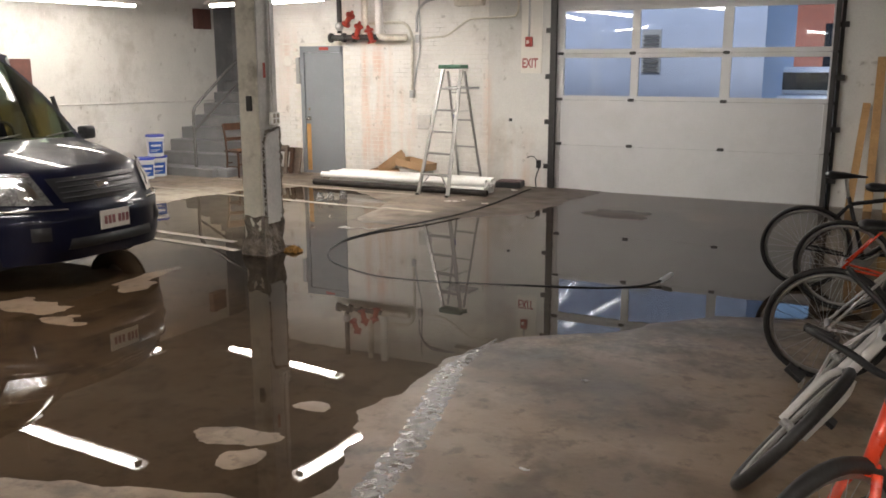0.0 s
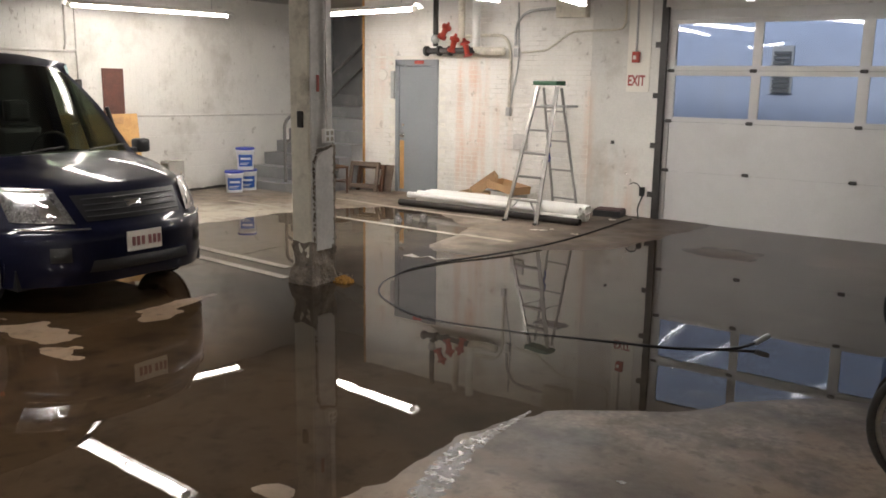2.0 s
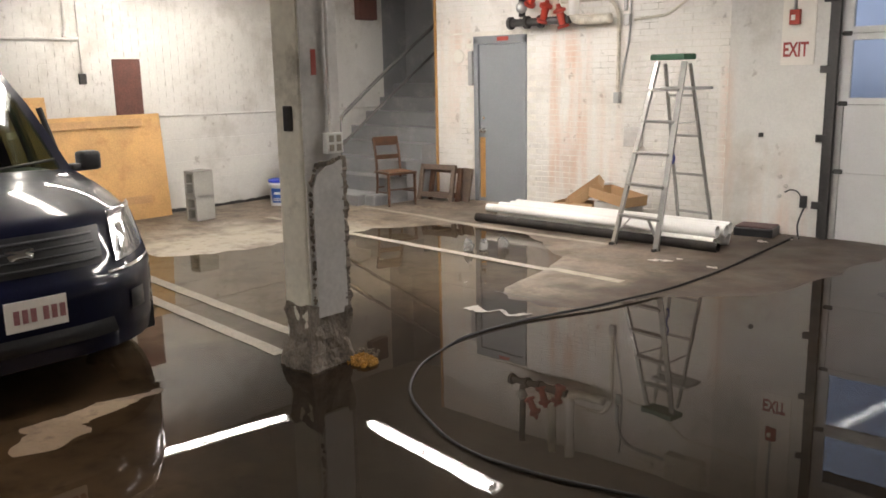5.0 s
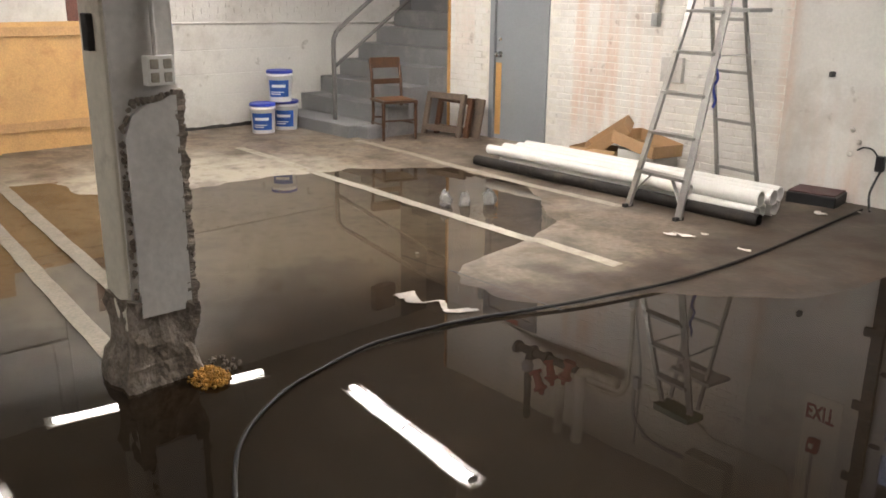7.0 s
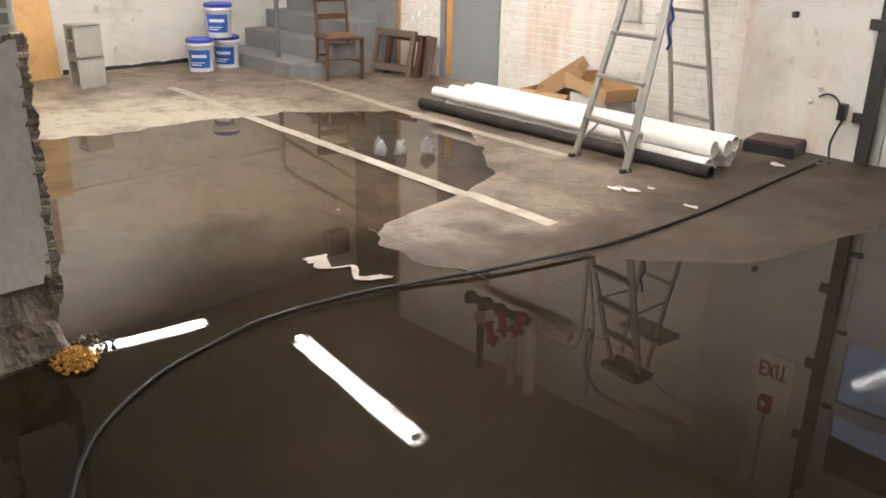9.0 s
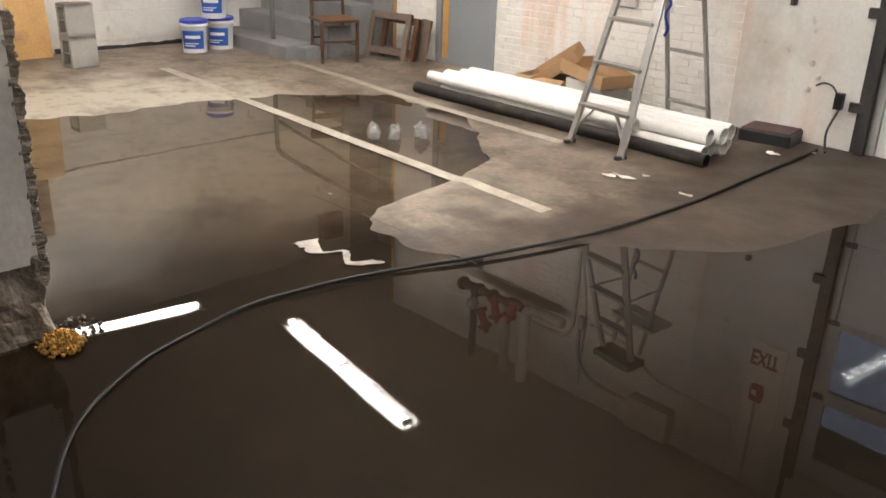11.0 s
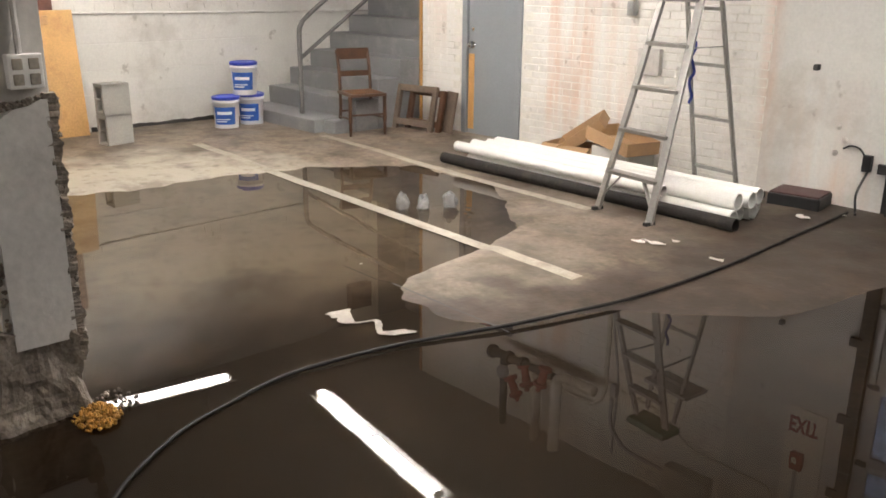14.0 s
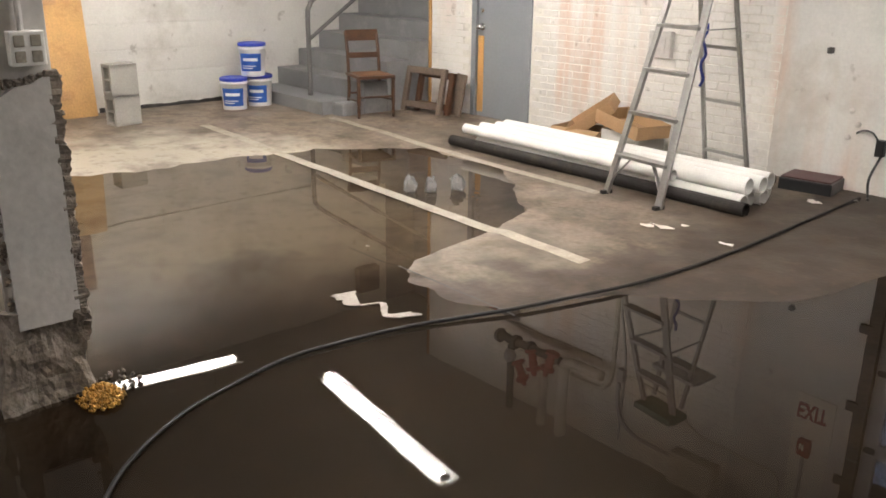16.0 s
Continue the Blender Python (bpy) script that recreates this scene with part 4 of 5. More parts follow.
            for k in range(5):
                bm = bmesh.new()
                box(bm, (0.05, -0.024, 0.05), (0.195, 0.024, 0.082), 0.008)
                part("spoke", bm, M_STEEL, w).matrix_local = pose(0, 0, 0, 0 if s < 0 else 180) @ pose(0, 0, 0, 0, 0, 72 * k)
    front("grille", ((-0.42, 0.71), (0.42, 0.71), (0.47, 0.9), (-0.47, 0.9)), M_BLACK, 0.006, "black grille")
    for k in range(4):
        z = 0.735 + 0.042 * k
        front("grille_bar", ((-0.4, z), (0.4, z), (0.41, z + 0.014), (-0.41, z + 0.014)), M_GRILLE, 0.016)
    front("badge", ((-0.07, 0.79), (0.07, 0.79), (0.07, 0.84), (-0.07, 0.84)), M_CHROME, 0.022, "small oval badge")
    front("air_intake", ((-0.45, 0.33), (0.45, 0.33), (0.42, 0.42), (-0.42, 0.42)), M_BLACK, 0.006)
    bm = bmesh.new()
    box(bm, (0.04, -0.155, 0.455), (0.05, 0.155, 0.61), 0.003)
    pl = part("number_plate", bm, M_SIGN, v, "white plate with an unreadable dark bar pattern")
    for k in range(6):
        bm = bmesh.new()
        y = -0.115 + k * 0.042 + (0.02 if k > 2 else 0)
        box(bm, (0.05, y, 0.495), (0.053, y + 0.028, 0.565))
        part("bar", bm, M_PLATEINK, pl)
    for y in (-0.35, 0.25):
        bm = bmesh.new()
        tube(bm, ((-1.03, y, 1.16), (-1.12, y + 0.42, 1.19)), 0.008, 6)
        part("wiper", bm, M_BLACK, v)
    bm = bmesh.new()
    box(bm, (-4.2, -0.84, 0.2), (-0.35, 0.84, 0.36))
    part("underbody", bm, M_BLACK, v)
    bm = bmesh.new()
    tube(bm, ((-2.0, 0.0, 1.94), (-2.25, 0.0, 2.2)), 0.004, 6)
    part("aerial", bm, M_BLACK, v)


def _ring_mesh():
    bm = bmesh.new()
    lathe(bm, ((0.2, 0.08), (0.24, 0.1), (0.29, 0.1), (0.315, 0.08), (0.32, 0.04), (0.32, -0.04), (0.315, -0.08), (0.29, -0.1), (0.2, -0.09)), 32)
    return bm


van()


# ---- things by the back wall ----
def ladder():
    l = thing("step_ladder", "aluminium step ladder with green top, standing open", "ladder", pose(-6.125, 11.29, 0, 0, 0, -8))
    top, back = 1.77, 1.0

    def fr(s, u):
        return Vector((s * (0.25 - 0.1 * u), 0.5 * u, top * u))

    def bk(s, u):
        return Vector((s * (0.2 - 0.06 * u), back - (back - 0.58) * u, top * u))

    def bar(name, a, b, wx, wy, material=M_ALU, label=""):
        bm = bmesh.new()
        d = (b - a)
        q = d.to_track_quat("Z", "X").to_matrix().to_4x4()
        box(bm, (-wx, -wy, 0), (wx, wy, d.length), 0.003, Matrix.Translation(a) @ q)
        return part(name, bm, material, l, label)
    for s in (-1, 1):
        bar("rail", fr(s, 0.012), fr(s, 0.98), 0.012, 0.027)
        bar("rear_leg", bk(s, 0.012), bk(s, 0.97), 0.012, 0.014)
        bm = bmesh.new()
        p = fr(s, 0)
        box(bm, (p.x - 0.018, p.y - 0.04, 0.0), (p.x + 0.018, p.y + 0.05, 0.04), 0.005)
        part("foot", bm, M_RUBBER, l)
        bm = bmesh.new()
        p = bk(s, 0)
        box(bm, (p.x - 0.015, p.y - 0.018, 0.0), (p.x + 0.015, p.y + 0.018, 0.03), 0.004)
        part("foot", bm, M_RUBBER, l)
        bar("brace", fr(s, 0.06), Vector((s * 0.1, 0.08, 0.288)), 0.005, 0.014)
        bar("spreader", fr(s, 0.66), bk(s, 0.66), 0.003, 0.011)
    for k in range(1, 6):
        u = k * 0.295 / top
        a, b = fr(-1, u), fr(1, u)
        bm = bmesh.new()
        box(bm, (a.x, a.y - 0.04, a.z - 0.012), (b.x, a.y + 0.045, a.z + 0.012), 0.004)
        part("step", bm, M_ALU, l)
    for u in (0.14, 0.36, 0.58, 0.8):
        a, b = bk(-1, u), bk(1, u)
        bm = bmesh.new()
        box(bm, (a.x, a.y - 0.01, a.z - 0.012), (b.x, a.y + 0.01, a.z + 0.012), 0.003)
        part("rear_bar", bm, M_ALU, l)
    bm = bmesh.new()
    box(bm, (-0.19, 0.42, top - 0.02), (0.19, 0.62, top + 0.035), 0.012)
    part("top_cap", bm, M_GREEN, l, "dark green plastic top")
    bm = bmesh.new()
    a = bk(0, 0.83)
    box(bm, (-0.2, a.y - 0.05, top * 0.83), (0.22, a.y + 0.22, top * 0.83 + 0.03), 0.008)
    part("paint_shelf", bm, M_STEEL, l, "folded grey paint shelf")
    bm = bmesh.new()
    p = bk(-1, 0.6)
    tube(bm, smooth_path([(p.x + 0.05 + 0.012 * math.sin(k * 2.1), p.y - 0.02 + 0.01 * math.cos(k * 1.7), p.z + 0.12 - k * 0.055) for k in range(9)], 4), 0.011, 7)
    single("cord", bm, M_CORD, "blue cord hanging from the ladder", "cord").matrix_world = l.matrix_world.copy()


def pipes():
    for k, (y, z, r, x0, x1, m, lab) in enumerate((
        (11.58, 0.052, 0.048, -8.33, -5.42, M_BLACKPIPE, "black plastic drain pipe lying on the floor"),
        (11.705, 0.062, 0.058, -8.10, -5.50, M_PVC, ""), (11.835, 0.062, 0.058, -8.15, -5.54, M_PVC, ""), (11.965, 0.062, 0.058, -8.12, -5.50, M_PVC, ""),
        (12.095, 0.062, 0.058, -8.05, -5.56, M_PVC, ""), (11.64, 0.166, 0.044, -8.22, -6.02, M_PVC, ""), (11.77, 0.163, 0.058, -8.14, -5.52, M_PVC, ""), (11.9, 0.163, 0.058, -8.08, -5.48, M_PVC, ""), (12.03, 0.163, 0.058, -8.10, -5.51, M_PVC, ""))):
        bm = bmesh.new()
        pipe_tube(bm, (x0, y + 0.02, z), (x1, y - 0.02 * (k % 2), z), r, 0.006)
        single("pipe", bm, m, lab or "white plastic drain pipe in a stack", "pipe", "stacked pipes", smooth=False)


def carton(name, w, d, h, m, flaps, material, label):
    c = thing(name, label, "box", m)
    t = 0.006
    for nm, a, b in (("bottom", (-w / 2, -d / 2, 0), (w / 2, d / 2, t)), ("side", (-w / 2, -d / 2, 0.001), (-w / 2 + t, d / 2, h)), ("side", (w / 2 - t, -d / 2, 0.001), (w / 2, d / 2, h)), ("side", (-w / 2 + t, -d / 2, 0.001), (w / 2 - t, -d / 2 + t, h)), ("side", (-w / 2 + t, d / 2 - t, 0.001), (w / 2 - t, d / 2, h))):
        bm = bmesh.new()
        box(bm, a, b)
        part(nm, bm, material, c)
    for i, ang in enumerate(flaps):
        if ang is None:
            continue
        L = (d if i < 2 else w) * 0.42
        bm = bmesh.new()
        if i < 2:
            box(bm, (0, -d / 2 + 0.01, 0), (L * 0.9, d / 2 - 0.01, 0.005))
            q = Matrix.Translation(((w / 2) * (1 if i == 0 else -1), 0, h)) @ pose(0, 0, 0, 0, 0, 0 if i == 0 else 180) @ pose(0, 0, 0, 0, ang, 0)
        else:
            box(bm, (-w / 2 + 0.01, 0, 0), (w / 2 - 0.01, L * 0.9, 0.005))
            q = Matrix.Translation((0, (d / 2) * (1 if i == 2 else -1), h)) @ pose(0, 0, 0, 0, 0, 0 if i == 2 else 180) @ pose(0, 0, 0, -ang, 0, 0)
        ob = part("flap", bm, material, c)
        ob.matrix_local = q
    return c


def back_wall_things():
    ladder()
    pipes()
    carton("cardboard_box", 0.5, 0.3, 0.2, pose(-7.5, 12.42, 0, 0, 0, 8), (40, None, None, 30), M_CARD, "brown cardboard box with open flaps on the floor")
    carton("cardboard_box", 0.42, 0.32, 0.24, pose(-7.0, 12.45, 0, 0, 0, -6), (None,) * 4, M_CARDW, "white printed carton under the cardboard trays")
    carton("cardboard_tray", 0.56, 0.34, 0.11, pose(-7.0, 12.42, 0.25, 0, 7, -14), (None,) * 4, M_CARD, "shallow brown cardboard tray lying on cartons")
    carton("cardboard_tray", 0.46, 0.32, 0.1, pose(-7.42, 12.47, 0.26, 10, -36, 24), (None,) * 4, M_CARD, "shallow brown cardboard tray tipped on its side")
    bm = bmesh.new()
    box(bm, (-0.19, -0.15, 0.0), (0.19, 0.15, 0.1), 0.012)
    b = single("black_case", bm, M_BLACK, "black plastic case with a reddish lid on the floor", "case")
    b.matrix_world = pose(-5.5, 12.62, 0, 0, 0, 8)
    bm = bmesh.new()
    box(bm, (-0.18, -0.14, 0.099), (0.18, 0.14, 0.112), 0.006)
    part("lid", bm, M_DARKRED, b, "dusty dark red lid")
    bm = bmesh.new()
    tube(bm, ((-6.7, 12.5, 0.04), (-5.75, 12.55, 0.04)), 0.035, 10)
    single("black_tube", bm, M_BLACKPIPE, "short black pipe lying by the wall", "pipe")
    # exit sign on its board with the alarm above
    s = thing("exit_sign_board", "cream board with a red EXIT sign", "sign")
    bm = bmesh.new()
    box(bm, (-5.42, NORTH - 0.024, 1.68), (-5.1, NORTH - 0.008, 2.9), 0.003)
    part("board", bm, M_SIGN, s)
    cu = bpy.data.curves.new("letters", "FONT")
    cu.body, cu.size, cu.align_x, cu.align_y, cu.extrude, cu.offset = "EXIT", 0.165, "CENTER", "CENTER", 0.002, 0.004
    t = new("text_tmp", cu)
    t.matrix_world = Matrix.Translation((-5.28, NORTH - 0.0265, 1.82)) @ pose(0, 0, 0, 90) @ Matrix.Diagonal((0.72, 1.15, 1, 1))
    dg = bpy.context.evaluated_depsgraph_get()
    me = bpy.data.meshes.new_from_object(t.evaluated_get(dg))
    me.materials.clear()
    me.materials.append(M_SIGNRED)
    lm = t.matrix_world.copy()
    bpy.data.objects.remove(t)
    o = new("letters", me)
    o.matrix_world = lm
    o.parent = s
    bm = bmesh.new()
    box(bm, (-5.34, NORTH - 0.075, 2.06), (-5.24, NORTH - 0.022, 2.2), 0.008)
    a = single("fire_alarm", bm, M_RED, "red fire alarm box on the wall", "alarm")
    bm = bmesh.new()
    box(bm, (-5.32, NORTH - 0.079, 2.1), (-5.28, NORTH - 0.074, 2.15), 0.002)
    part("face", bm, M_SIGN, a)
    # wall sockets and conduits
    for x, z, w, h, m, lab in ((-7.02, 0.93, 0.11, 0.11, M_COLG, "square grey painted box on the wall"), (-5.57, 1.0, 0.018, 0.022, M_DARK, "small dark wall hook"), (-5.11, 0.36, 0.03, 0.06, M_BLACK, "black cable plug box by the garage door")):
        bm = bmesh.new()
        box(bm, (x - w, NORTH - 0.06, z - h), (x + w, NORTH - 0.006, z + h), 0.008)
        if w > 0.1:
            box(bm, (x - w * 0.55, NORTH - 0.066, z - h * 0.55), (x + w * 0.55, NORTH - 0.058, z + h * 0.55), 0.004)
        single("wall_box", bm, m, lab, "wall box")
    runs = (
        (0.022, ((-8.0, 12.765, 2.45), (-7.5, 12.765, 2.45), (-7.34, 12.765, 2.42), (-7.25, 12.765, 2.3), (-7.23, 12.765, 2.1), (-7.23, 12.765, 1.4)), M_COLW),
        (0.012, ((-7.12, 12.78, 2.9), (-7.1, 12.78, 2.3), (-7.11, 12.78, 2.0), (-7.17, 12.78, 1.7), (-7.22, 12.78, 1.4)), M_STEEL),
        (0.014, ((-7.05, 12.78, 2.2), (-6.8, 12.78, 2.22), (-6.62, 12.78, 2.25), (-6.3, 12.78, 2.45), (-6.1, 12.78, 2.48), (-5.6, 12.78, 2.49), (-5.5, 12.78, 2.53), (-5.47, 12.78, 2.65), (-5.47, 12.78, 3.03)), M_COLW),
        (0.02, ((-7.15, 12.765, 2.3), (-7.14, 12.765, 2.55), (-7.05, 12.765, 2.7), (-6.85, 12.765, 2.78), (-6.2, 12.765, 2.8)), M_STEEL),
        (0.015, ((-5.3, 12.775, 2.2), (-5.3, 12.775, 3.03)), M_STEEL),
        (0.009, ((-5.1, 12.765, 0.3), (-5.12, 12.68, 0.15), (-5.1, 12.66, 0.03), (-5.07, 12.6, 0.02)), M_BLACK),
        (0.007, ((-5.3, 12.78, 0.44), (-5.24, 12.76, 0.47), (-5.17, 12.75, 0.46), (-5.12, 12.75, 0.4)), M_BLACK))
    for r, pts, m in runs:
        bm = bmesh.new()
        tube(bm, smooth_path(pts, 5), r, 8)
        single("conduit", bm, m, "thin painted conduit along the wall", "conduit", "wall conduits", smooth=True)
    for x, z in ((-7.23, 1.36), (-7.12, 2.2)):
        bm = bmesh.new()
        box(bm, (x - 0.035, NORTH - 0.075, z - 0.06), (x + 0.035, NORTH - 0.008, z + 0.06), 0.008)
        single("junction_box", bm, M_STEEL, "small grey junction box on a conduit", "box")
    for z in (0.4, 0.5, 0.59):
        bm = bmesh.new()
        lathe(bm, ((0.02, 0), (0.021, 0.015), (0.016, 0.028), (0, 0.032)), 12, Matrix.Translation((-5.36 + 0.06 * (z == 0.5), NORTH - 0.008, z)) @ pose(0, 0, 0, 90))
        single("wall_fitting", bm, M_PLASTER, "painted round fitting on the wall", "fitting", smooth=True)
    # valve assembly above the door
    v = thing("sprinkler_valve", "sprinkler riser pipes with red valves and grey fittings", "valve")
    for x, r, z0, m in ((-7.98, 0.05, 2.3, M_COLW), (-7.72, 0.06, 2.28, M_WHITE), (-8.45, 0.04, 2.3, M_DARK)):
        bm = bmesh.new()
        tube(bm, ((x, 12.6, z0), (x, 12.6, HIGH)), r, 14)
        part("riser", bm, m, v, smooth=True)
    bm = bmesh.new()
    tube(bm, smooth_path(((-7.72, 12.6, 2.32), (-7.7, 12.6, 2.25), (-7.6, 12.62, 2.22), (-7.4, 12.62, 2.22), (-7.25, 12.62, 2.22)), 5), 0.055, 14)
    part("elbow", bm, M_COLW, v, smooth=True)
    bm = bmesh.new()
    tube(bm, ((-8.62, 12.58, 2.23), (-7.75, 12.58, 2.23)), 0.045, 12)
    for x in (-8.6, -8.36, -8.16, -7.86):
        tube(bm, ((x - 0.02, 12.58, 2.23), (x + 0.02, 12.58, 2.23)), 0.075, 14)
    part("manifold", bm, M_DARK, v)
    for x, z, ang in ((-8.06, 2.34, 25), (-7.84, 2.27, -10), (-8.22, 2.52, 40)):
        bm = bmesh.new()
        lathe(bm, ((0.0, -0.13), (0.07, -0.13), (0.07, -0.1), (0.04, -0.095), (0.045, 0.04), (0.075, 0.045), (0.075, 0.075), (0.03, 0.1), (0.02, 0.14), (0, 0.14)), 16, Matrix.Translation((x, 12.52, z)) @ pose(0, 0, 0, 12, ang, 0))
        part("valve_body", bm, M_RED, v, "red cast valve body")
    bm = bmesh.new()
    bmesh.ops.create_icosphere(bm, subdivisions=2, radius=0.07, matrix=Matrix.Translation((-8.42, 12.55, 2.4)))
    part("gauge", bm, M_STEEL, v, smooth=True)
    bm = bmesh.new()
    box(bm, (-10.0, NORTH - 0.02, 2.14), (-7.4, NORTH - 0.004, 2.165))
    single("ledge_strip", bm, M_MORTAR, "thin horizontal strip over the steel door", "trim", kind="structure")
    bm = bmesh.new()
    box(bm, (-6.45, NORTH - 0.16, 2.66), (-6.0, NORTH - 0.008, 2.98), 0.01)
    single("electrical_box", bm, M_COLW, "cream painted electrical box high on the wall", "box")
    for x in (-9.62,):
        bm = bmesh.new()
        lathe(bm, ((0.085, 0), (0.09, 0.012), (0.08, 0.02), (0.0, 0.02)), 24, Matrix.Translation((x, NORTH - 0.008, 1.87)) @ pose(0, 0, 0, 90))
        single("round_plate", bm, M_SIGN, "round white plate on the wall", "plate", smooth=False)


back_wall_things()


# ---- corner by the stairs ----
def pail(m, lab="white plastic pail with blue lid and blue label"):
    p = thing("pail", lab, "bucket", m, "stacked pails")
    bm = bmesh.new()
    lathe(bm, ((0.0, 0.002), (0.13, 0.0), (0.133, 0.01), (0.148, 0.30), (0.156, 0.302), (0.156, 0.325), (0.149, 0.327), (0.15, 0.345)), 28)
    part("body", bm, M_PAIL, p, smooth=True)
    bm = bmesh.new()
    lathe(bm, ((0.157, 0.338), (0.16, 0.342), (0.16, 0.368), (0.15, 0.374), (0.14, 0.366), (0.0, 0.366)), 28)
    part("lid", bm, M_BLUE, p, "blue plastic lid")
    bm = bmesh.new()
    n = 14
    rows = []
    for z in (0.06, 0.16, 0.26):
        r = 0.1345 + (z / 0.3) * 0.015 + 0.0015
        rows.append([bm.verts.new((r * math.cos(a), r * math.sin(a), z)) for a in [radians(-52 + 104 * k / n) for k in range(n + 1)]])
    for a, b in zip(rows, rows[1:]):
        for k in range(n):
            bm.faces.new((a[k], a[k + 1], b[k + 1], b[k]))
    lb = part("label_wrap", bm, M_LABEL, p, "printed blue label", True)
    for z, a0, a1, h in ((0.175, -34, 34, 0.034), (0.09, -40, 10, 0.012), (0.115, -40, 25, 0.01)):
        bm = bmesh.new()
        r0, r1 = [0.1345 + (q / 0.3) * 0.015 + 0.0035 for q in (z, z + h)]
        ang = [radians(a0 + (a1 - a0) * k / 8) for k in range(9)]
        lo, hi = [bm.verts.new((r0 * math.cos(a), r0 * math.sin(a), z)) for a in ang], [bm.verts.new((r1 * math.cos(a), r1 * math.sin(a), z + h)) for a in ang]
        for k in range(8):
            bm.faces.new((lo[k], lo[k + 1], hi[k + 1], hi[k]))
        part("print_bar", bm, M_PAIL, lb)
    bm = bmesh.new()
    tube(bm, smooth_path([(0.16 * math.cos(a), 0.16 * math.sin(a), 0.31 - 0.13 * math.sin((a - 1.2) / 3.14 * math.pi)) for a in [1.2 + 3.14 * k / 8 for k in range(9)]], 3), 0.003, 6)
    part("wire_handle", bm, M_STEEL, p)
    return p


def chair():
    c = thing("wooden_chair", "old brown wooden chair with cane seat", "chair", pose(-9.99, 11.92, 0, 0, 0, -16) @ Matrix.Scale(0.95, 4))
    for s in (-1, 1):
        bm = bmesh.new()
        tube(bm, smooth_path(((-0.2, s * 0.19, 0.0), (-0.17, s * 0.18, 0.25), (-0.17, s * 0.18, 0.45), (-0.2, s * 0.18, 0.7), (-0.26, s * 0.18, 0.9)), 4), 0.019, 8)
        part("back_leg", bm, M_WOOD, c, smooth=True)
        bm = bmesh.new()
        lathe(bm, ((0.0, 0), (0.014, 0), (0.02, 0.1), (0.016, 0.14), (0.022, 0.18), (0.02, 0.38), (0.024, 0.44), (0, 0.44)), 10, Matrix.Translation((0.2, s * 0.2, 0)))
        part("front_leg", bm, M_WOOD, c, smooth=True)
        bm = bmesh.new()
        tube(bm, ((-0.19, s * 0.185, 0.18), (0.2, s * 0.2, 0.2)), 0.011, 8)
        part("stretcher", bm, M_WOOD, c)
    for x in (0.2, -0.18):
        bm = bmesh.new()
        tube(bm, ((x, -0.19, 0.24), (x, 0.19, 0.24)), 0.011, 8)
        part("stretcher", bm, M_WOOD, c)
    bm = bmesh.new()
    box(bm, (-0.2, -0.21, 0.435), (0.235, 0.215, 0.47), 0.014)
    part("seat_frame", bm, M_WOOD, c)
    bm = bmesh.new()
    box(bm, (-0.15, -0.165, 0.466), (0.19, 0.17, 0.476), 0.003)
    part("seat", bm, M_RUSH, c, "worn cane seat")
    for z0, z1, xo in ((0.62, 0.68, -0.19), (0.8, 0.92, -0.245)):
        bm = bmesh.new()
        box(bm, (xo - 0.012, -0.185, z0), (xo + 0.012, 0.185, z1), 0.008)
        part("back_rail", bm, M_WOOD, c)


def wooden_frame(m, lab, w=0.5, h=0.46, material=None):
    f = thing("crate_side", lab, "crate", m, "old wooden crates")
    material = material or M_WOOD
    for a, b in (((-w / 2, 0, 0), (-w / 2 + 0.06, 0.05, h)), ((w / 2 - 0.06, 0, 0), (w / 2, 0.05, h)), ((-w / 2, 0.004, h - 0.075), (w / 2, 0.054, h - 0.002)), ((-w / 2 + 0.05, 0.004, 0.06), (w / 2 - 0.05, 0.046, 0.13))):
        bm = bmesh.new()
        box(bm, a, b, 0.01)
        part("bar", bm, material, f)


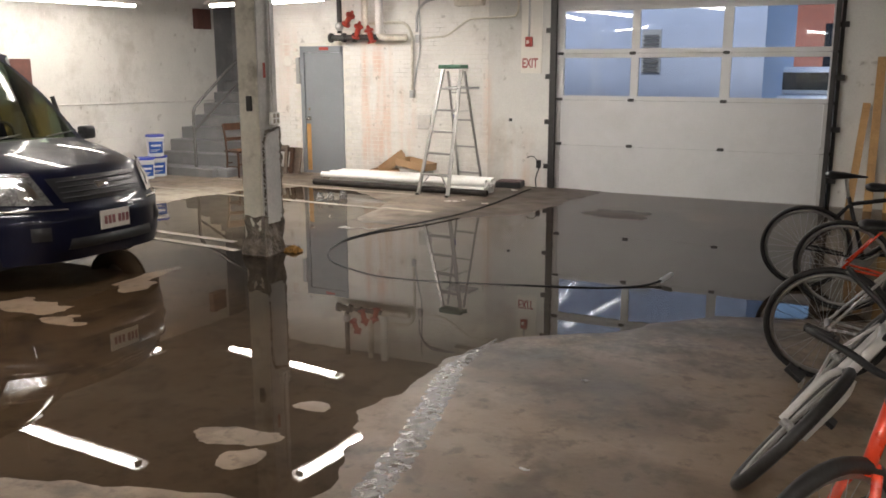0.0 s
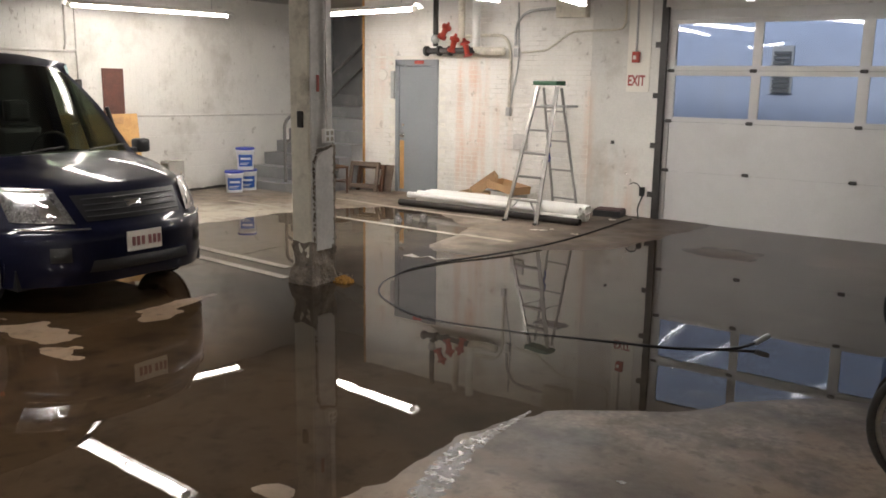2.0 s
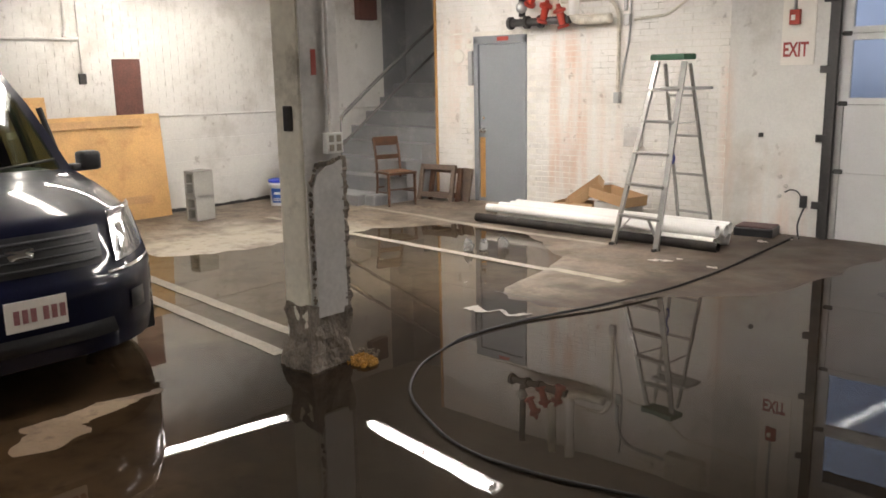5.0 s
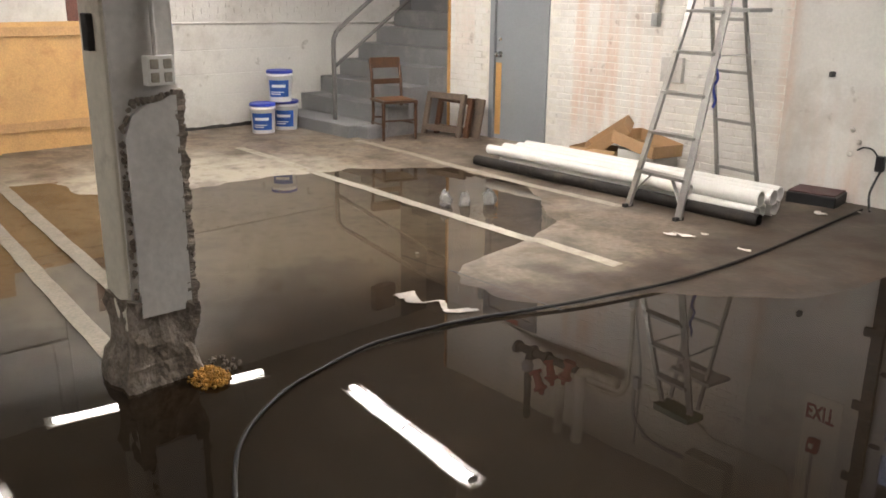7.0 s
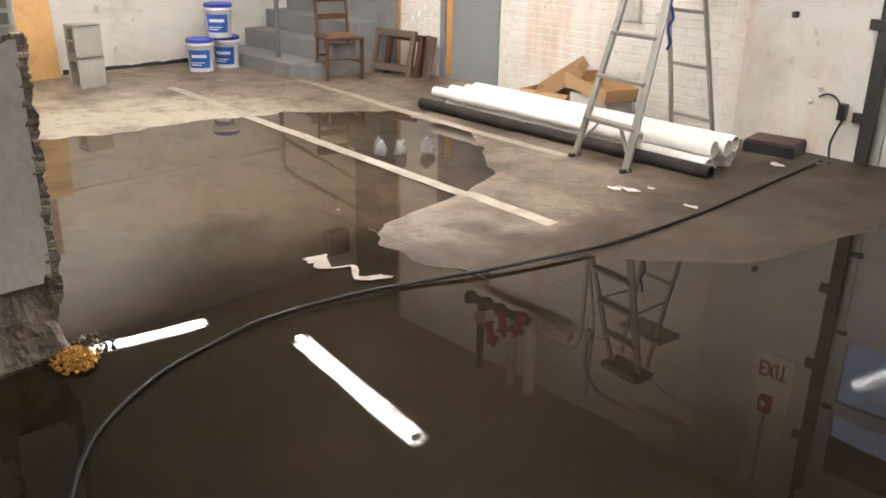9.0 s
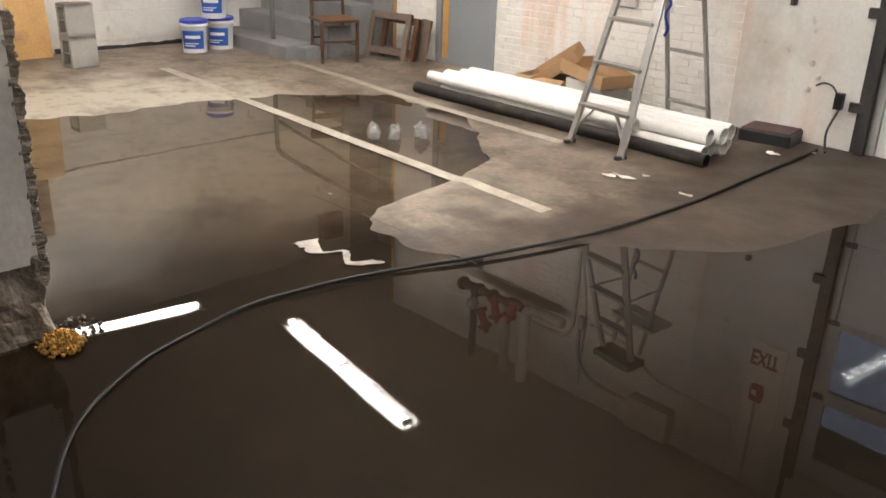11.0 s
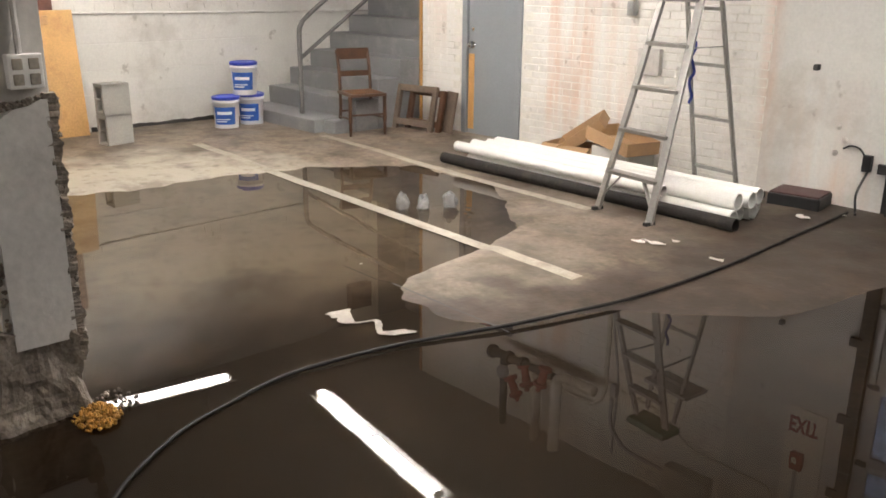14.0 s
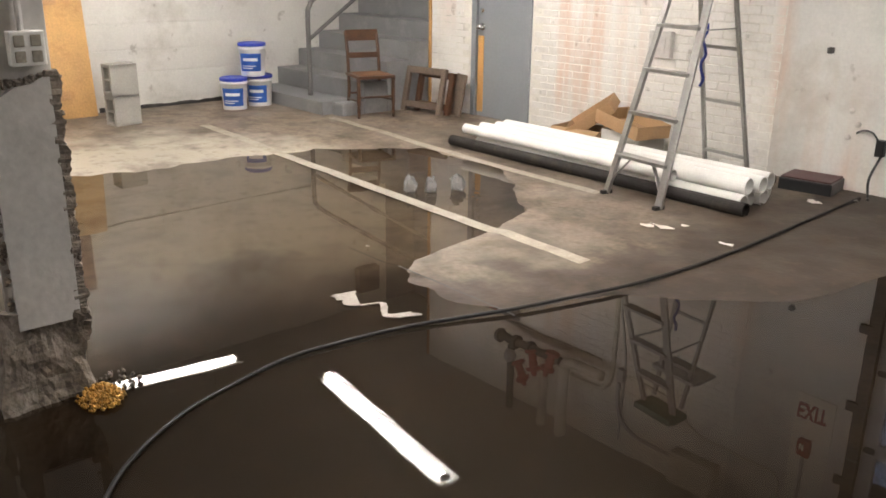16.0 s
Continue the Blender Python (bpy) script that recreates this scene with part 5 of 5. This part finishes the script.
def corner_things():
    small = Matrix.Scale(0.94, 4)
    pail(pose(-11.2, 11.0, 0.0, 0, 0, -38) @ small)
    pail(pose(-11.26, 11.34, 0.0, 0, 0, -46) @ small)
    pail(pose(-11.2, 11.24, 0.352, 0, 0, -40) @ small, "white plastic pail with blue lid stacked on two others")
    chair()
    M_OLD = mat("old_grey_wood", (0.13, 0.095, 0.07), 0.75, var=0.35, scale=8, bump=0.5)
    wooden_frame(pose(-9.78, 12.42, 0, -13, 0, 10), "broken dark wooden frame leaning against the wall", 0.55, 0.5, M_OLD)
    wooden_frame(pose(-9.7, 12.5, 0, -12, 0, 4), "dark wooden frame behind another", 0.52, 0.46)
    bm = bmesh.new()
    box(bm, (-0.1, 0, 0), (0.1, 0.03, 0.45), 0.008)
    single("old_board", bm, M_OLD, "short grey weathered board leaning by the door", "board").matrix_world = pose(-9.42, 12.6, 0, -10, 0, -14)
    # hollow concrete blocks, one on another, standing on end
    for k, rz in ((0, 8), (1, 4)):
        b = bmesh.new()
        w, d, h = 0.19, 0.27, 0.3
        for a, e in (((-w / 2, -d / 2, 0), (-w / 2 + 0.035, d / 2, h)), ((w / 2 - 0.035, -d / 2, 0), (w / 2, d / 2, h)), ((-w / 2, -d / 2, 0.0), (w / 2, d / 2, 0.035)), ((-w / 2, -d / 2, h - 0.035), (w / 2, d / 2, h)), ((-w / 2, -d / 2, h / 2 - 0.004), (w / 2, d / 2, h / 2 + 0.004))):
            box(b, a, e, 0.004)
        o = single("concrete_block", b, M_BLOCK, "grey hollow concrete block standing on end" if k == 0 else "grey hollow concrete block stacked on another", "block", "concrete blocks")
        o.matrix_world = pose(-11.02, 9.7, 0.301 * k, 0, 0, rz)
    # plywood sheets leaning on the wall
    for i, (y0, y1, h, foot, lean, lab) in enumerate(((8.15, 9.67, 1.26, 0.16, 6, "orange plywood sheet leaning against the wall"), (7.2, 8.3, 1.5, 0.24, 7, "tall plywood sheet leaning against the wall"))):
        bm = bmesh.new()
        q = pose(WEST + foot, 0, 0, 0, -lean, 0)
        box(bm, (0, y0, 0), (0.018, y1, h), 0.002, q)
        s = single("plywood_sheet", bm, M_PLY, lab, "plywood", "plywood sheets")
        for z in ((h - 0.14, 0.2) if i == 0 else (h - 0.2, 0.4)):
            bm = bmesh.new()
            box(bm, (0.018, y0 + 0.1, z), (0.04, y1 - 0.25, z + 0.09), 0.004, q)
            part("batten", bm, M_PLANK, s, "pale wooden batten")
    bm = bmesh.new()
    box(bm, (WEST - 0.01, 9.15, 1.25), (WEST + 0.012, 9.5, 1.9), 0.004)
    single("painted_panel", bm, M_PRIMER, "dark red patch panel fixed to the wall", "panel")
    for pts, r in ((((WEST + 0.02, 9.5, 1.22), (WEST + 0.02, 11.0, 1.2), (WEST + 0.02, 13.45, 1.17)), 0.012), (((WEST + 0.02, 5.0, 2.12), (WEST + 0.02, 8.5, 2.12), (WEST + 0.02, 8.6, 2.15), (WEST + 0.02, 8.63, 2.3), (WEST + 0.02, 8.63, 3.04)), 0.02), (((WEST + 0.02, 8.78, 3.04), (WEST + 0.02, 8.78, 1.7)), 0.012)):
        bm = bmesh.new()
        tube(bm, smooth_path(pts, 4), r, 8)
        single("conduit", bm, M_COLG, "grey conduit along the whitewashed wall", "conduit", "wall conduits", smooth=True)
    bm = bmesh.new()
    box(bm, (WEST - 0.005, 8.74, 1.62), (WEST + 0.04, 8.82, 1.74), 0.006)
    single("switch_box", bm, M_DARK, "dark switch box at the end of a conduit", "box")
    bm = bmesh.new()
    box(bm, (WEST, 12.95, 2.45), (WEST + 0.12, 13.3, 2.8), 0.01)
    single("wall_cabinet", bm, M_PRIMER, "small brown box high on the wall by the stairs", "box")


corner_things()


# ---- on the floor ----
def floor_things():
    hose = [(-2.08, 7.84, 0.07), (-2.14, 7.73, 0.03), (-2.28, 7.56, 0.004), (-2.6, 7.36, 0.0), (-3.0, 7.23, 0.0), (-3.4, 7.11, -0.005), (-3.76, 7.01, -0.005), (-4.1, 6.94, -0.005), (-4.45, 6.94, -0.005), (-4.79, 7.07, -0.005), (-5.14, 7.29, -0.005), (-5.38, 7.61, -0.005), (-5.48, 7.89, -0.005), (-5.53, 8.17, 0.006), (-5.51, 8.45, 0.008), (-5.46, 8.73, 0.01), (-5.37, 9.0, 0.014), (-5.27, 9.28, 0.02), (-5.19, 9.58, 0.024), (-5.11, 9.95, 0.024), (-5.07, 10.4, 0.024), (-5.06, 10.95, 0.024), (-5.09, 11.7, 0.024), (-5.13, 12.6, 0.024)]
    bm = bmesh.new()
    tube(bm, smooth_path(hose, 8), 0.0098, 10)
    h = single("hose", bm, M_HOSE, "black rubber hose lying in the water", "hose", smooth=True)
    bm = bmesh.new()
    tube(bm, (hose[0], hose[1]), 0.019, 12)
    part("coupling", bm, M_STEEL, h, "metal end coupling")
    # parking lines, laid on the floor's own relief
    for k, (x0, x1, y, dy, w) in enumerate(((-10.5, -5.5, 10.285, -0.225, 0.1), (-11.0, -6.5, 7.97, -0.42, 0.1), (-10.5, -6.2, 7.63, -0.4, 0.1), (-10.1, -6.4, 11.5, -0.22, 0.09))):
        bm = bmesh.new()
        n = 90
        rows = []
        for i in range(n + 1):
            x = x0 + (x1 - x0) * i / n
            yy = y + dy * i / n
            e = 0.012 * noise.noise(Vector((x * 3, k, 0)))
            rows.append([bm.verts.new((x, yy + q * w / 2 + e, max(0.0, level(x, yy + q * w / 2)) + 0.003)) for q in (-1, 0, 1)])
        for a, b in zip(rows, rows[1:]):
            for q in range(2):
                bm.faces.new((a[q], b[q], b[q + 1], a[q + 1]))
        single("parking_line", bm, M_LINE_OLD if k in (1, 2) else M_LINE, "faded cream parking line painted on concrete", "line", "parking lines", "structure")
    bm = bmesh.new()
    rows = []
    for i in range(80):
        x = -6.6 + i * 0.07
        rows.append([bm.verts.new((x, 9.24 + 0.01 * noise.noise(Vector((x * 4, 0, 0))) + q, level(x, 9.24) + 0.003)) for q in (-0.006, 0.006)])
    for a, b in zip(rows, rows[1:]):
        bm.faces.new((a[0], b[0], b[1], a[1]))
    single("floor_joint", bm, M_DARK, "dark joint in the concrete floor", "joint", kind="structure")
    # rough repair strip in the floor, wet and gritty
    bm = bmesh.new()
    rows = []
    for i in range(180):
        y = 3.0 + i * 0.0155
        xc = float(np.interp(y, (3.0, 3.51, 4.03, 4.52, 5.12, 5.8), (-2.33, -2.42, -2.5, -2.63, -2.8, -2.78)))
        w = 0.1 * min(1, (i + 4) / 14, (184 - i) / 60)
        row = []
        for q in range(13):
            u = q / 6 - 1
            p = Vector((xc + u * w * (1 + 0.25 * noise.noise(Vector((q, y * 9, 2)))), y, 0))
            hgt = (1 - u * u) * (0.006 + 0.009 * noise.noise(p * 30) + 0.005 * noise.noise(p * 85))
            row.append(bm.verts.new((p.x, p.y, level(p.x, p.y) - 0.002 + hgt)))
        rows.append(row)
    for a, b in zip(rows, rows[1:]):
        for q in range(12):
            bm.faces.new((a[q], a[q + 1], b[q + 1], b[q]))
    single("floor_repair", bm, M_WETGRIT, "gritty wet repair strip in the concrete floor", "floor strip", kind="structure", smooth=True)
    # welling water
    for k, (x, y, s) in enumerate(((-7.33, 10.3, 1.0), (-7.24, 10.42, 0.9), (-7.16, 10.6, 1.05))):
        bm = bmesh.new()
        bmesh.ops.create_icosphere(bm, subdivisions=3, radius=1.0)
        for v in bm.verts:
            f = 1 + 0.6 * noise.noise(v.co * 2.5 + Vector((k * 7, 0, 0))) + 0.35 * noise.noise(v.co * 6 + Vector((k * 3, 5, 0)))
            v.co = Vector((v.co.x * 0.045 * f * s, v.co.y * 0.045 * f * s, max(-0.02, v.co.z * 0.08 * f * s + 0.03)))
        o = single("water_spout", bm, M_FROTH, "small frothing spout of water welling from the floor", "water spout", "water spouts", smooth=True)
        o.location = (x, y, 0)
    # yellow foam lump and rubble at the column's foot
    rng = random.Random(3)
    for (x, y, n, m, nm, lab, cat, sc) in ((-5.71, 7.45, 520, M_FOAM, "foam_lump", "crumbly yellow foam lump at the column's foot", "foam", 1.0), (-5.8, 7.55, 30, M_CRUMB, "rubble", "grey rubble beside the column's foot", "rubble", 1.2)):
        bm = bmesh.new()
        for i in range(n):
            g = bmesh.ops.create_icosphere(bm, subdivisions=1, radius=rng.uniform(0.003, 0.0085) * sc)["verts"]
            a, r = rng.random() * 6.28, 0.085 * math.sqrt(rng.random()) * rng.uniform(0.6, 1.15)
            p = Vector((x + r * 1.2 * math.cos(a) + 0.02, y + r * math.sin(a), rng.uniform(0, 0.06) * (1 - r / 0.11)))
            turn = pose(0, 0, 0, rng.uniform(0, 180), rng.uniform(0, 180), 0)
            long = rng.uniform(0.8, 2.2)
            for v in g:
                c = v.co * rng.uniform(0.75, 1.3)
                v.co = turn @ Vector((c.x * long, c.y, c.z)) + p
        single(nm, bm, m, lab, cat)
    # a loose skin of peeled paint on the water
    drift = smooth_path(((-6.0, 8.72, 0), (-5.95, 8.77, 0), (-5.88, 8.74, 0), (-5.81, 8.75, 0), (-5.77, 8.84, 0), (-5.7, 8.81, 0), (-5.63, 8.77, 0), (-5.58, 8.84, 0), (-5.53, 8.9, 0)), 6)
    wide = [0.02, 0.065, 0.05, 0.01, 0.014, 0.026, 0.018, 0.04, 0.008]
    bm = bmesh.new()
    rows = []
    for i, p in enumerate(drift):
        w = float(np.interp(i / 6, range(9), wide)) * (1 + 0.5 * noise.noise(p * 40))
        rows.append([bm.verts.new((p.x - 0.3 * q * w, p.y + q * w, zz)) for q, zz in ((-1, 0.002), (1, 0.002), (1, 0.005), (-1, 0.005))])
    for a, b in zip(rows, rows[1:]):
        for q in range(4):
            bm.faces.new((a[q], a[(q + 1) % 4], b[(q + 1) % 4], b[q]))
    single("paint_skin", bm, M_SKIN, "pale skin of peeled paint floating on the water", "paint scrap")
    # solid dark strip in place of the shadow line along the west wall's foot
    bm = bmesh.new()
    rows = []
    for i in range(60):
        y = 9.75 + i * 0.028
        h = 0.03 + 0.025 * noise.noise(Vector((y * 3, 1, 0))) + 0.012 * noise.noise(Vector((y * 11, 2, 0)))
        rows.append([bm.verts.new(c) for c in ((WEST - 0.01, y, -0.01), (WEST + 0.013, y, -0.01), (WEST + 0.013, y, max(0.008, h) + 0.02), (WEST - 0.01, y, max(0.008, h) + 0.025))])
    for a, b in zip(rows, rows[1:]):
        for q in range(4):
            bm.faces.new((a[q], a[(q + 1) % 4], b[(q + 1) % 4], b[q]))
    bm.faces.new(rows[0][::-1])
    bm.faces.new(rows[-1])
    single("wall_foot_shadow", bm, M_DARK, "dark ragged strip standing for the shadow line at the wall's foot", "trim", kind="structure")
    # scraps of paper and peeled paint
    for k, (x, y, w, d) in enumerate(((-5.28, 12.25, 0.09, 0.06), (-5.69, 10.87, 0.12, 0.05), (-5.6, 10.93, 0.14, 0.04), (-5.53, 11.05, 0.08, 0.03), (-5.17, 10.93, 0.1, 0.03), (-5.11, 12.5, 0.05, 0.03), (-6.5, 9.3, 0.03, 0.02), (-2.0, 5.2, 0.03, 0.02), (-1.9, 4.0, 0.06, 0.015))):
        bm = bmesh.new()
        z = max(0, level(x, y)) + 0.004
        g = [bm.verts.new((x + 0.65 * w * math.cos(a) * rng.uniform(0.3, 1.2), y + 0.65 * d * math.sin(a) * rng.uniform(0.3, 1.2), z + rng.uniform(0, 0.012))) for a in [i * 0.785 for i in range(8)]]
        bm.faces.new(g)
        r = bmesh.ops.extrude_face_region(bm, geom=bm.faces[:])
        for v in r["geom"]:
            if isinstance(v, bmesh.types.BMVert):
                v.co.z += 0.003
        single("paper_scrap", bm, M_PAPER, "small pale scrap of paper on the floor", "scrap", "paper scraps")


floor_things()


# ---- bicycles and timber by the right wall ----
def bicycle(m, paint, lab, tilt_bar=0.0, mtb=False):
    """Local x forward, wheels on z = 0; front wheel at x = 0.52, rear at -0.52."""
    b = thing("bicycle", lab, "bicycle", m, "parked bicycles")
    R, tr = 0.33, 0.026 if mtb else 0.018
    for x in (0.53, -0.5):
        bm = bmesh.new()
        tube(bm, [(x + R * math.cos(a), 0, R + tr + R * math.sin(a)) for a in [k * 2 * math.pi / 40 for k in range(40)]], tr, 8, closed=True)
        w = part("wheel", bm, M_RUBBER, b, "black tyre", True)
        bm = bmesh.new()
        tube(bm, [(x + (R - 0.03) * math.cos(a), 0, R + tr + (R - 0.03) * math.sin(a)) for a in [k * 2 * math.pi / 40 for k in range(40)]], 0.013, 6, closed=True)
        part("rim", bm, M_ALU, w, "silver rim", True)
        bm = bmesh.new()
        for k in range(28):
            a = k * 2 * math.pi / 28
            tube(bm, ((x + 0.02 * math.cos(a + 1.3), 0.03 * (-1) ** k, R + tr + 0.02 * math.sin(a + 1.3)), (x + (R - 0.035) * math.cos(a), 0, R + tr + (R - 0.035) * math.sin(a))), 0.0014, 4, cap=False)
        part("spokes", bm, M_STEEL, w)
        bm = bmesh.new()
        tube(bm, ((x, -0.055, R + tr), (x, 0.055, R + tr)), 0.02, 10)
        part("hub", bm, M_STEEL, w)
    ax = R + tr
    seat, bb, head, headlow = Vector((-0.2, 0, 0.72)), Vector((-0.07, 0, 0.28)), Vector((0.33, 0, 0.82)), Vector((0.38, 0, 0.66))
    rear, fronta = Vector((-0.5, 0, ax)), Vector((0.53, 0, ax))
    for nm, a, e, r in (("top_tube", seat, head, 0.017), ("down_tube", bb, headlow, 0.023 if mtb else 0.02), ("seat_tube", bb, seat + Vector((-0.02, 0, 0.06)), 0.017), ("head_tube", headlow - Vector((-0.01, 0, 0.03)), head + Vector((-0.01, 0, 0.03)), 0.022)):
        bm = bmesh.new()
        tube(bm, (a, e), r, 12)
        part(nm, bm, paint, b, smooth=True)
    for s in (-1, 1):
        for nm, a, e in (("seat_stay", seat, rear), ("chain_stay", bb, rear)):
            bm = bmesh.new()
            tube(bm, (a + Vector((0, s * 0.02, 0)), e + Vector((0, s * 0.06, 0))), 0.009, 8)
            part(nm, bm, paint, b, smooth=True)
        bm = bmesh.new()
        tube(bm, smooth_path((headlow + Vector((0.0, s * 0.03, -0.02)), headlow + Vector((0.04, s * 0.055, -0.1)), fronta + Vector((0, s * 0.055, 0))), 4), 0.016 if mtb else 0.012, 8)
        part("fork_blade", bm, paint, b, smooth=True)
        bm = bmesh.new()
        cr = bb + Vector((-s * 0.14, s * 0.09, -s * 0.09))
        tube(bm, (bb + Vector((0, s * 0.07, 0)), cr), 0.011, 8)
        c = part("crank", bm, M_ALU, b, "silver crank arm")
        bm = bmesh.new()
        box(bm, (cr.x - 0.045, cr.y if s > 0 else cr.y - 0.09, cr.z - 0.012), (cr.x + 0.045, cr.y + 0.09 if s > 0 else cr.y, cr.z + 0.012), 0.005)
        box(bm, (cr.x - 0.045, cr.y + s * 0.04 - 0.01, cr.z + 0.012), (cr.x - 0.04, cr.y + s * 0.04 + 0.01, cr.z + 0.02))
        part("pedal", bm, M_BLACK, c, "black pedal")
    bm = bmesh.new()
    lathe(bm, ((0.03, 0), (0.085, 0), (0.09, 0.003), (0.085, 0.006), (0.03, 0.006)), 28, Matrix.Translation(bb + Vector((0, 0.05, 0))) @ pose(0, 0, 0, 90))
    part("chainring", bm, M_STEEL, b)
    bm = bmesh.new()
    tube(bm, (seat + Vector((-0.02, 0, 0.05)), seat + Vector((-0.05, 0, 0.2))), 0.013, 8)
    part("seat_post", bm, M_STEEL, b)
    bm = bmesh.new()
    for x0, w in ((0.0, 0.0),):
        tube(bm, [(-0.4, 0, 0.945), (-0.36, 0, 0.95), (-0.28, 0, 0.95), (-0.18, 0, 0.945), (-0.1, 0, 0.935)], [0.04, 0.07, 0.06, 0.03, 0.015], 12)
    for v in bm.verts:
        v.co.z = 0.945 + (v.co.z - 0.945) * 0.45
    part("saddle", bm, M_BLACK, b, "black saddle", True)
    bm = bmesh.new()
    hb = head + Vector((0.02, 0, 0.12))
    tube(bm, (head, hb), 0.014, 8)
    tube(bm, smooth_path((hb + Vector((0, -0.29, 0.03)), hb + Vector((0.03, -0.12, 0.02)), hb + Vector((0.04, 0, 0)), hb + Vector((0.03, 0.12, 0.02)), hb + Vector((0, 0.29, 0.03))), 4), 0.012, 8)
    part("handlebar", bm, M_BLACK, b, smooth=True)
    for s in (-1, 1):
        bm = bmesh.new()
        tube(bm, (hb + Vector((0.0, s * 0.19, 0.027)), hb + Vector((-0.005, s * 0.3, 0.032))), 0.016, 8)
        part("grip", bm, M_RUBBER, b)
    return b


bicycle(pose(-0.29, 5.93, 0, 0, 0, 6) @ pose(0, 0, 0, 7, 0, 0), M_SILVER, "silver bicycle with black tyres parked on its wheels")
bicycle(pose(-0.27, 7.5, 0, 0, 0, -2) @ pose(0, 0, 0, 5, 0, 0), M_BIKERED, "red bicycle with black tyres parked among others")
bicycle(pose(-0.58, 8.2, 0, 0, 0, 5) @ pose(0, 0, 0, 6, 0, 0), M_BLACK, "dark bicycle behind a red one")
bicycle(pose(-0.97, 4.9, 0, 0, 0, -98) @ pose(0, 0, 0, -36, 0, 0), M_BIKEWHITE, "white mountain bicycle with knobbly tyres leaning over", mtb=True)
bicycle(pose(-0.38, 3.6, 0, 0, 0, -125) @ pose(0, 0, 0, -4, 0, 0), M_BIKERED, "bright red mountain bicycle with red fork, leaning", mtb=True)
for k, (x, w, h, lean, m) in enumerate(((-0.93, 0.09, 1.35, 9, M_PLANK), (-0.72, 0.1, 1.9, 6, M_PLANK), (-0.5, 0.22, 2.5, 5, M_PLY), (-0.2, 0.3, 2.4, 4, M_PLY))):
    bm = bmesh.new()
    box(bm, (0, -0.02, 0), (w, 0.01, h), 0.003)
    single("plank", bm, m, "long raw timber plank leaning on the wall", "plank", "leaning planks").matrix_world = pose(x, NORTH - 0.05 - h * math.sin(radians(lean)), 0, -lean, 0 if k else 4, 0)


# ---- bricks, last ----
def bricks():
    rng = random.Random(11)
    bw, bh, dep = 0.203, 0.0675, 0.02
    meshes = []
    for k in range(6):
        bm = bmesh.new()
        vs = box(bm, (0.0025, -0.002 - 0.003 * rng.random(), 0.003), (bw - 0.003, dep, bh - 0.003), 0.0)
        for v in vs:
            v.co += Vector((rng.uniform(-1, 1) * 0.002, rng.uniform(-1, 1) * 0.0015, rng.uniform(-1, 1) * 0.002))
        bmesh.ops.bevel(bm, geom=[e for e in bm.edges], offset=0.004, segments=1, affect="EDGES")
        me = bpy.data.meshes.new("brick")
        bm.to_mesh(me)
        bm.free()
        me.materials.append(M_WALL)
        meshes.append(me)
    wall = bpy.data.objects["wall_north"]
    count, rv, rf = 0, [], []
    for row in range(int(HIGH / bh)):
        z = row * bh
        x = STX - (0.1 if row % 2 else 0.0)
        while x < -5.96:
            xa, xb = max(x, STX), min(x + bw, -5.95)
            if not (DX0 - 0.01 < xb and xa < DX1 + 0.01 and z < DTOP + 0.02) and xb - xa > 0.03:
                full = xb - xa > bw - 0.001
                if full and -8.5 < xa < -6.2 and z < 2.0 and count < 300:
                    o = new("brick", meshes[rng.randrange(6)])
                    o.location = (xa, NORTH - 0.0015, z)
                    if xa < -8.3 and 0.25 < z < 1.0:
                        o.scale = (0.97, 1.0, 0.9)
                    o.parent = wall
                    count += 1
                else:
                    o0 = NORTH - 0.003 - 0.003 * rng.random()
                    b0 = len(rv)
                    rv += [(xx, yy, zz) for xx in (xa + 0.004, xb - 0.004) for yy in (o0, NORTH + 0.01) for zz in (z + 0.004, z + bh - 0.004)]
                    rf += [tuple(b0 + q for q in f) for f in ((0, 1, 5, 4), (0, 2, 3, 1), (4, 5, 7, 6), (1, 3, 7, 5), (0, 4, 6, 2))]
            x += bw
    me = bpy.data.meshes.new("brickwork")
    me.from_pydata(rv, [], rf)
    me.materials.append(M_WALL)
    o = new("brickwork", me)
    o.parent = wall
    o["kind"] = "stuff"
    # upper courses of the west wall, and the boarded concrete under them
    rv, rf = [], []
    for row in range(int((HIGH - 1.24) / bh)):
        z = 1.24 + row * bh
        y = 2.0 - (0.1 if row % 2 else 0)
        while y < 13.3:
            o0 = WEST + 0.005 + 0.0015 * rng.random()
            b0 = len(rv)
            rv += [(xx, yy, zz) for yy in (y + 0.0012, y + bw - 0.0012) for xx in (o0, WEST - 0.01) for zz in (z + 0.004, z + bh - 0.004)]
            rf += [tuple(b0 + q for q in f) for f in ((0, 4, 5, 1), (0, 1, 3, 2), (4, 6, 7, 5), (1, 5, 7, 3), (0, 2, 6, 4))]
            y += bw
    me = bpy.data.meshes.new("brickwork")
    me.from_pydata(rv, [], rf)
    me.materials.append(M_LEFT)
    o = new("brickwork", me)
    west = bpy.data.objects["wall_west"]
    o.parent = west
    o["kind"] = "stuff"
    z = 0.1
    for h in (0.3, 0.24, 0.27, 0.3):
        bm = bmesh.new()
        box(bm, (WEST - 0.01, 2.0, z + 0.004), (WEST + 0.006 + 0.004 * rng.random(), 11.9, z + h - 0.004), 0.003)
        part("panel", bm, M_LEFT, west)
        z += h




bricks()
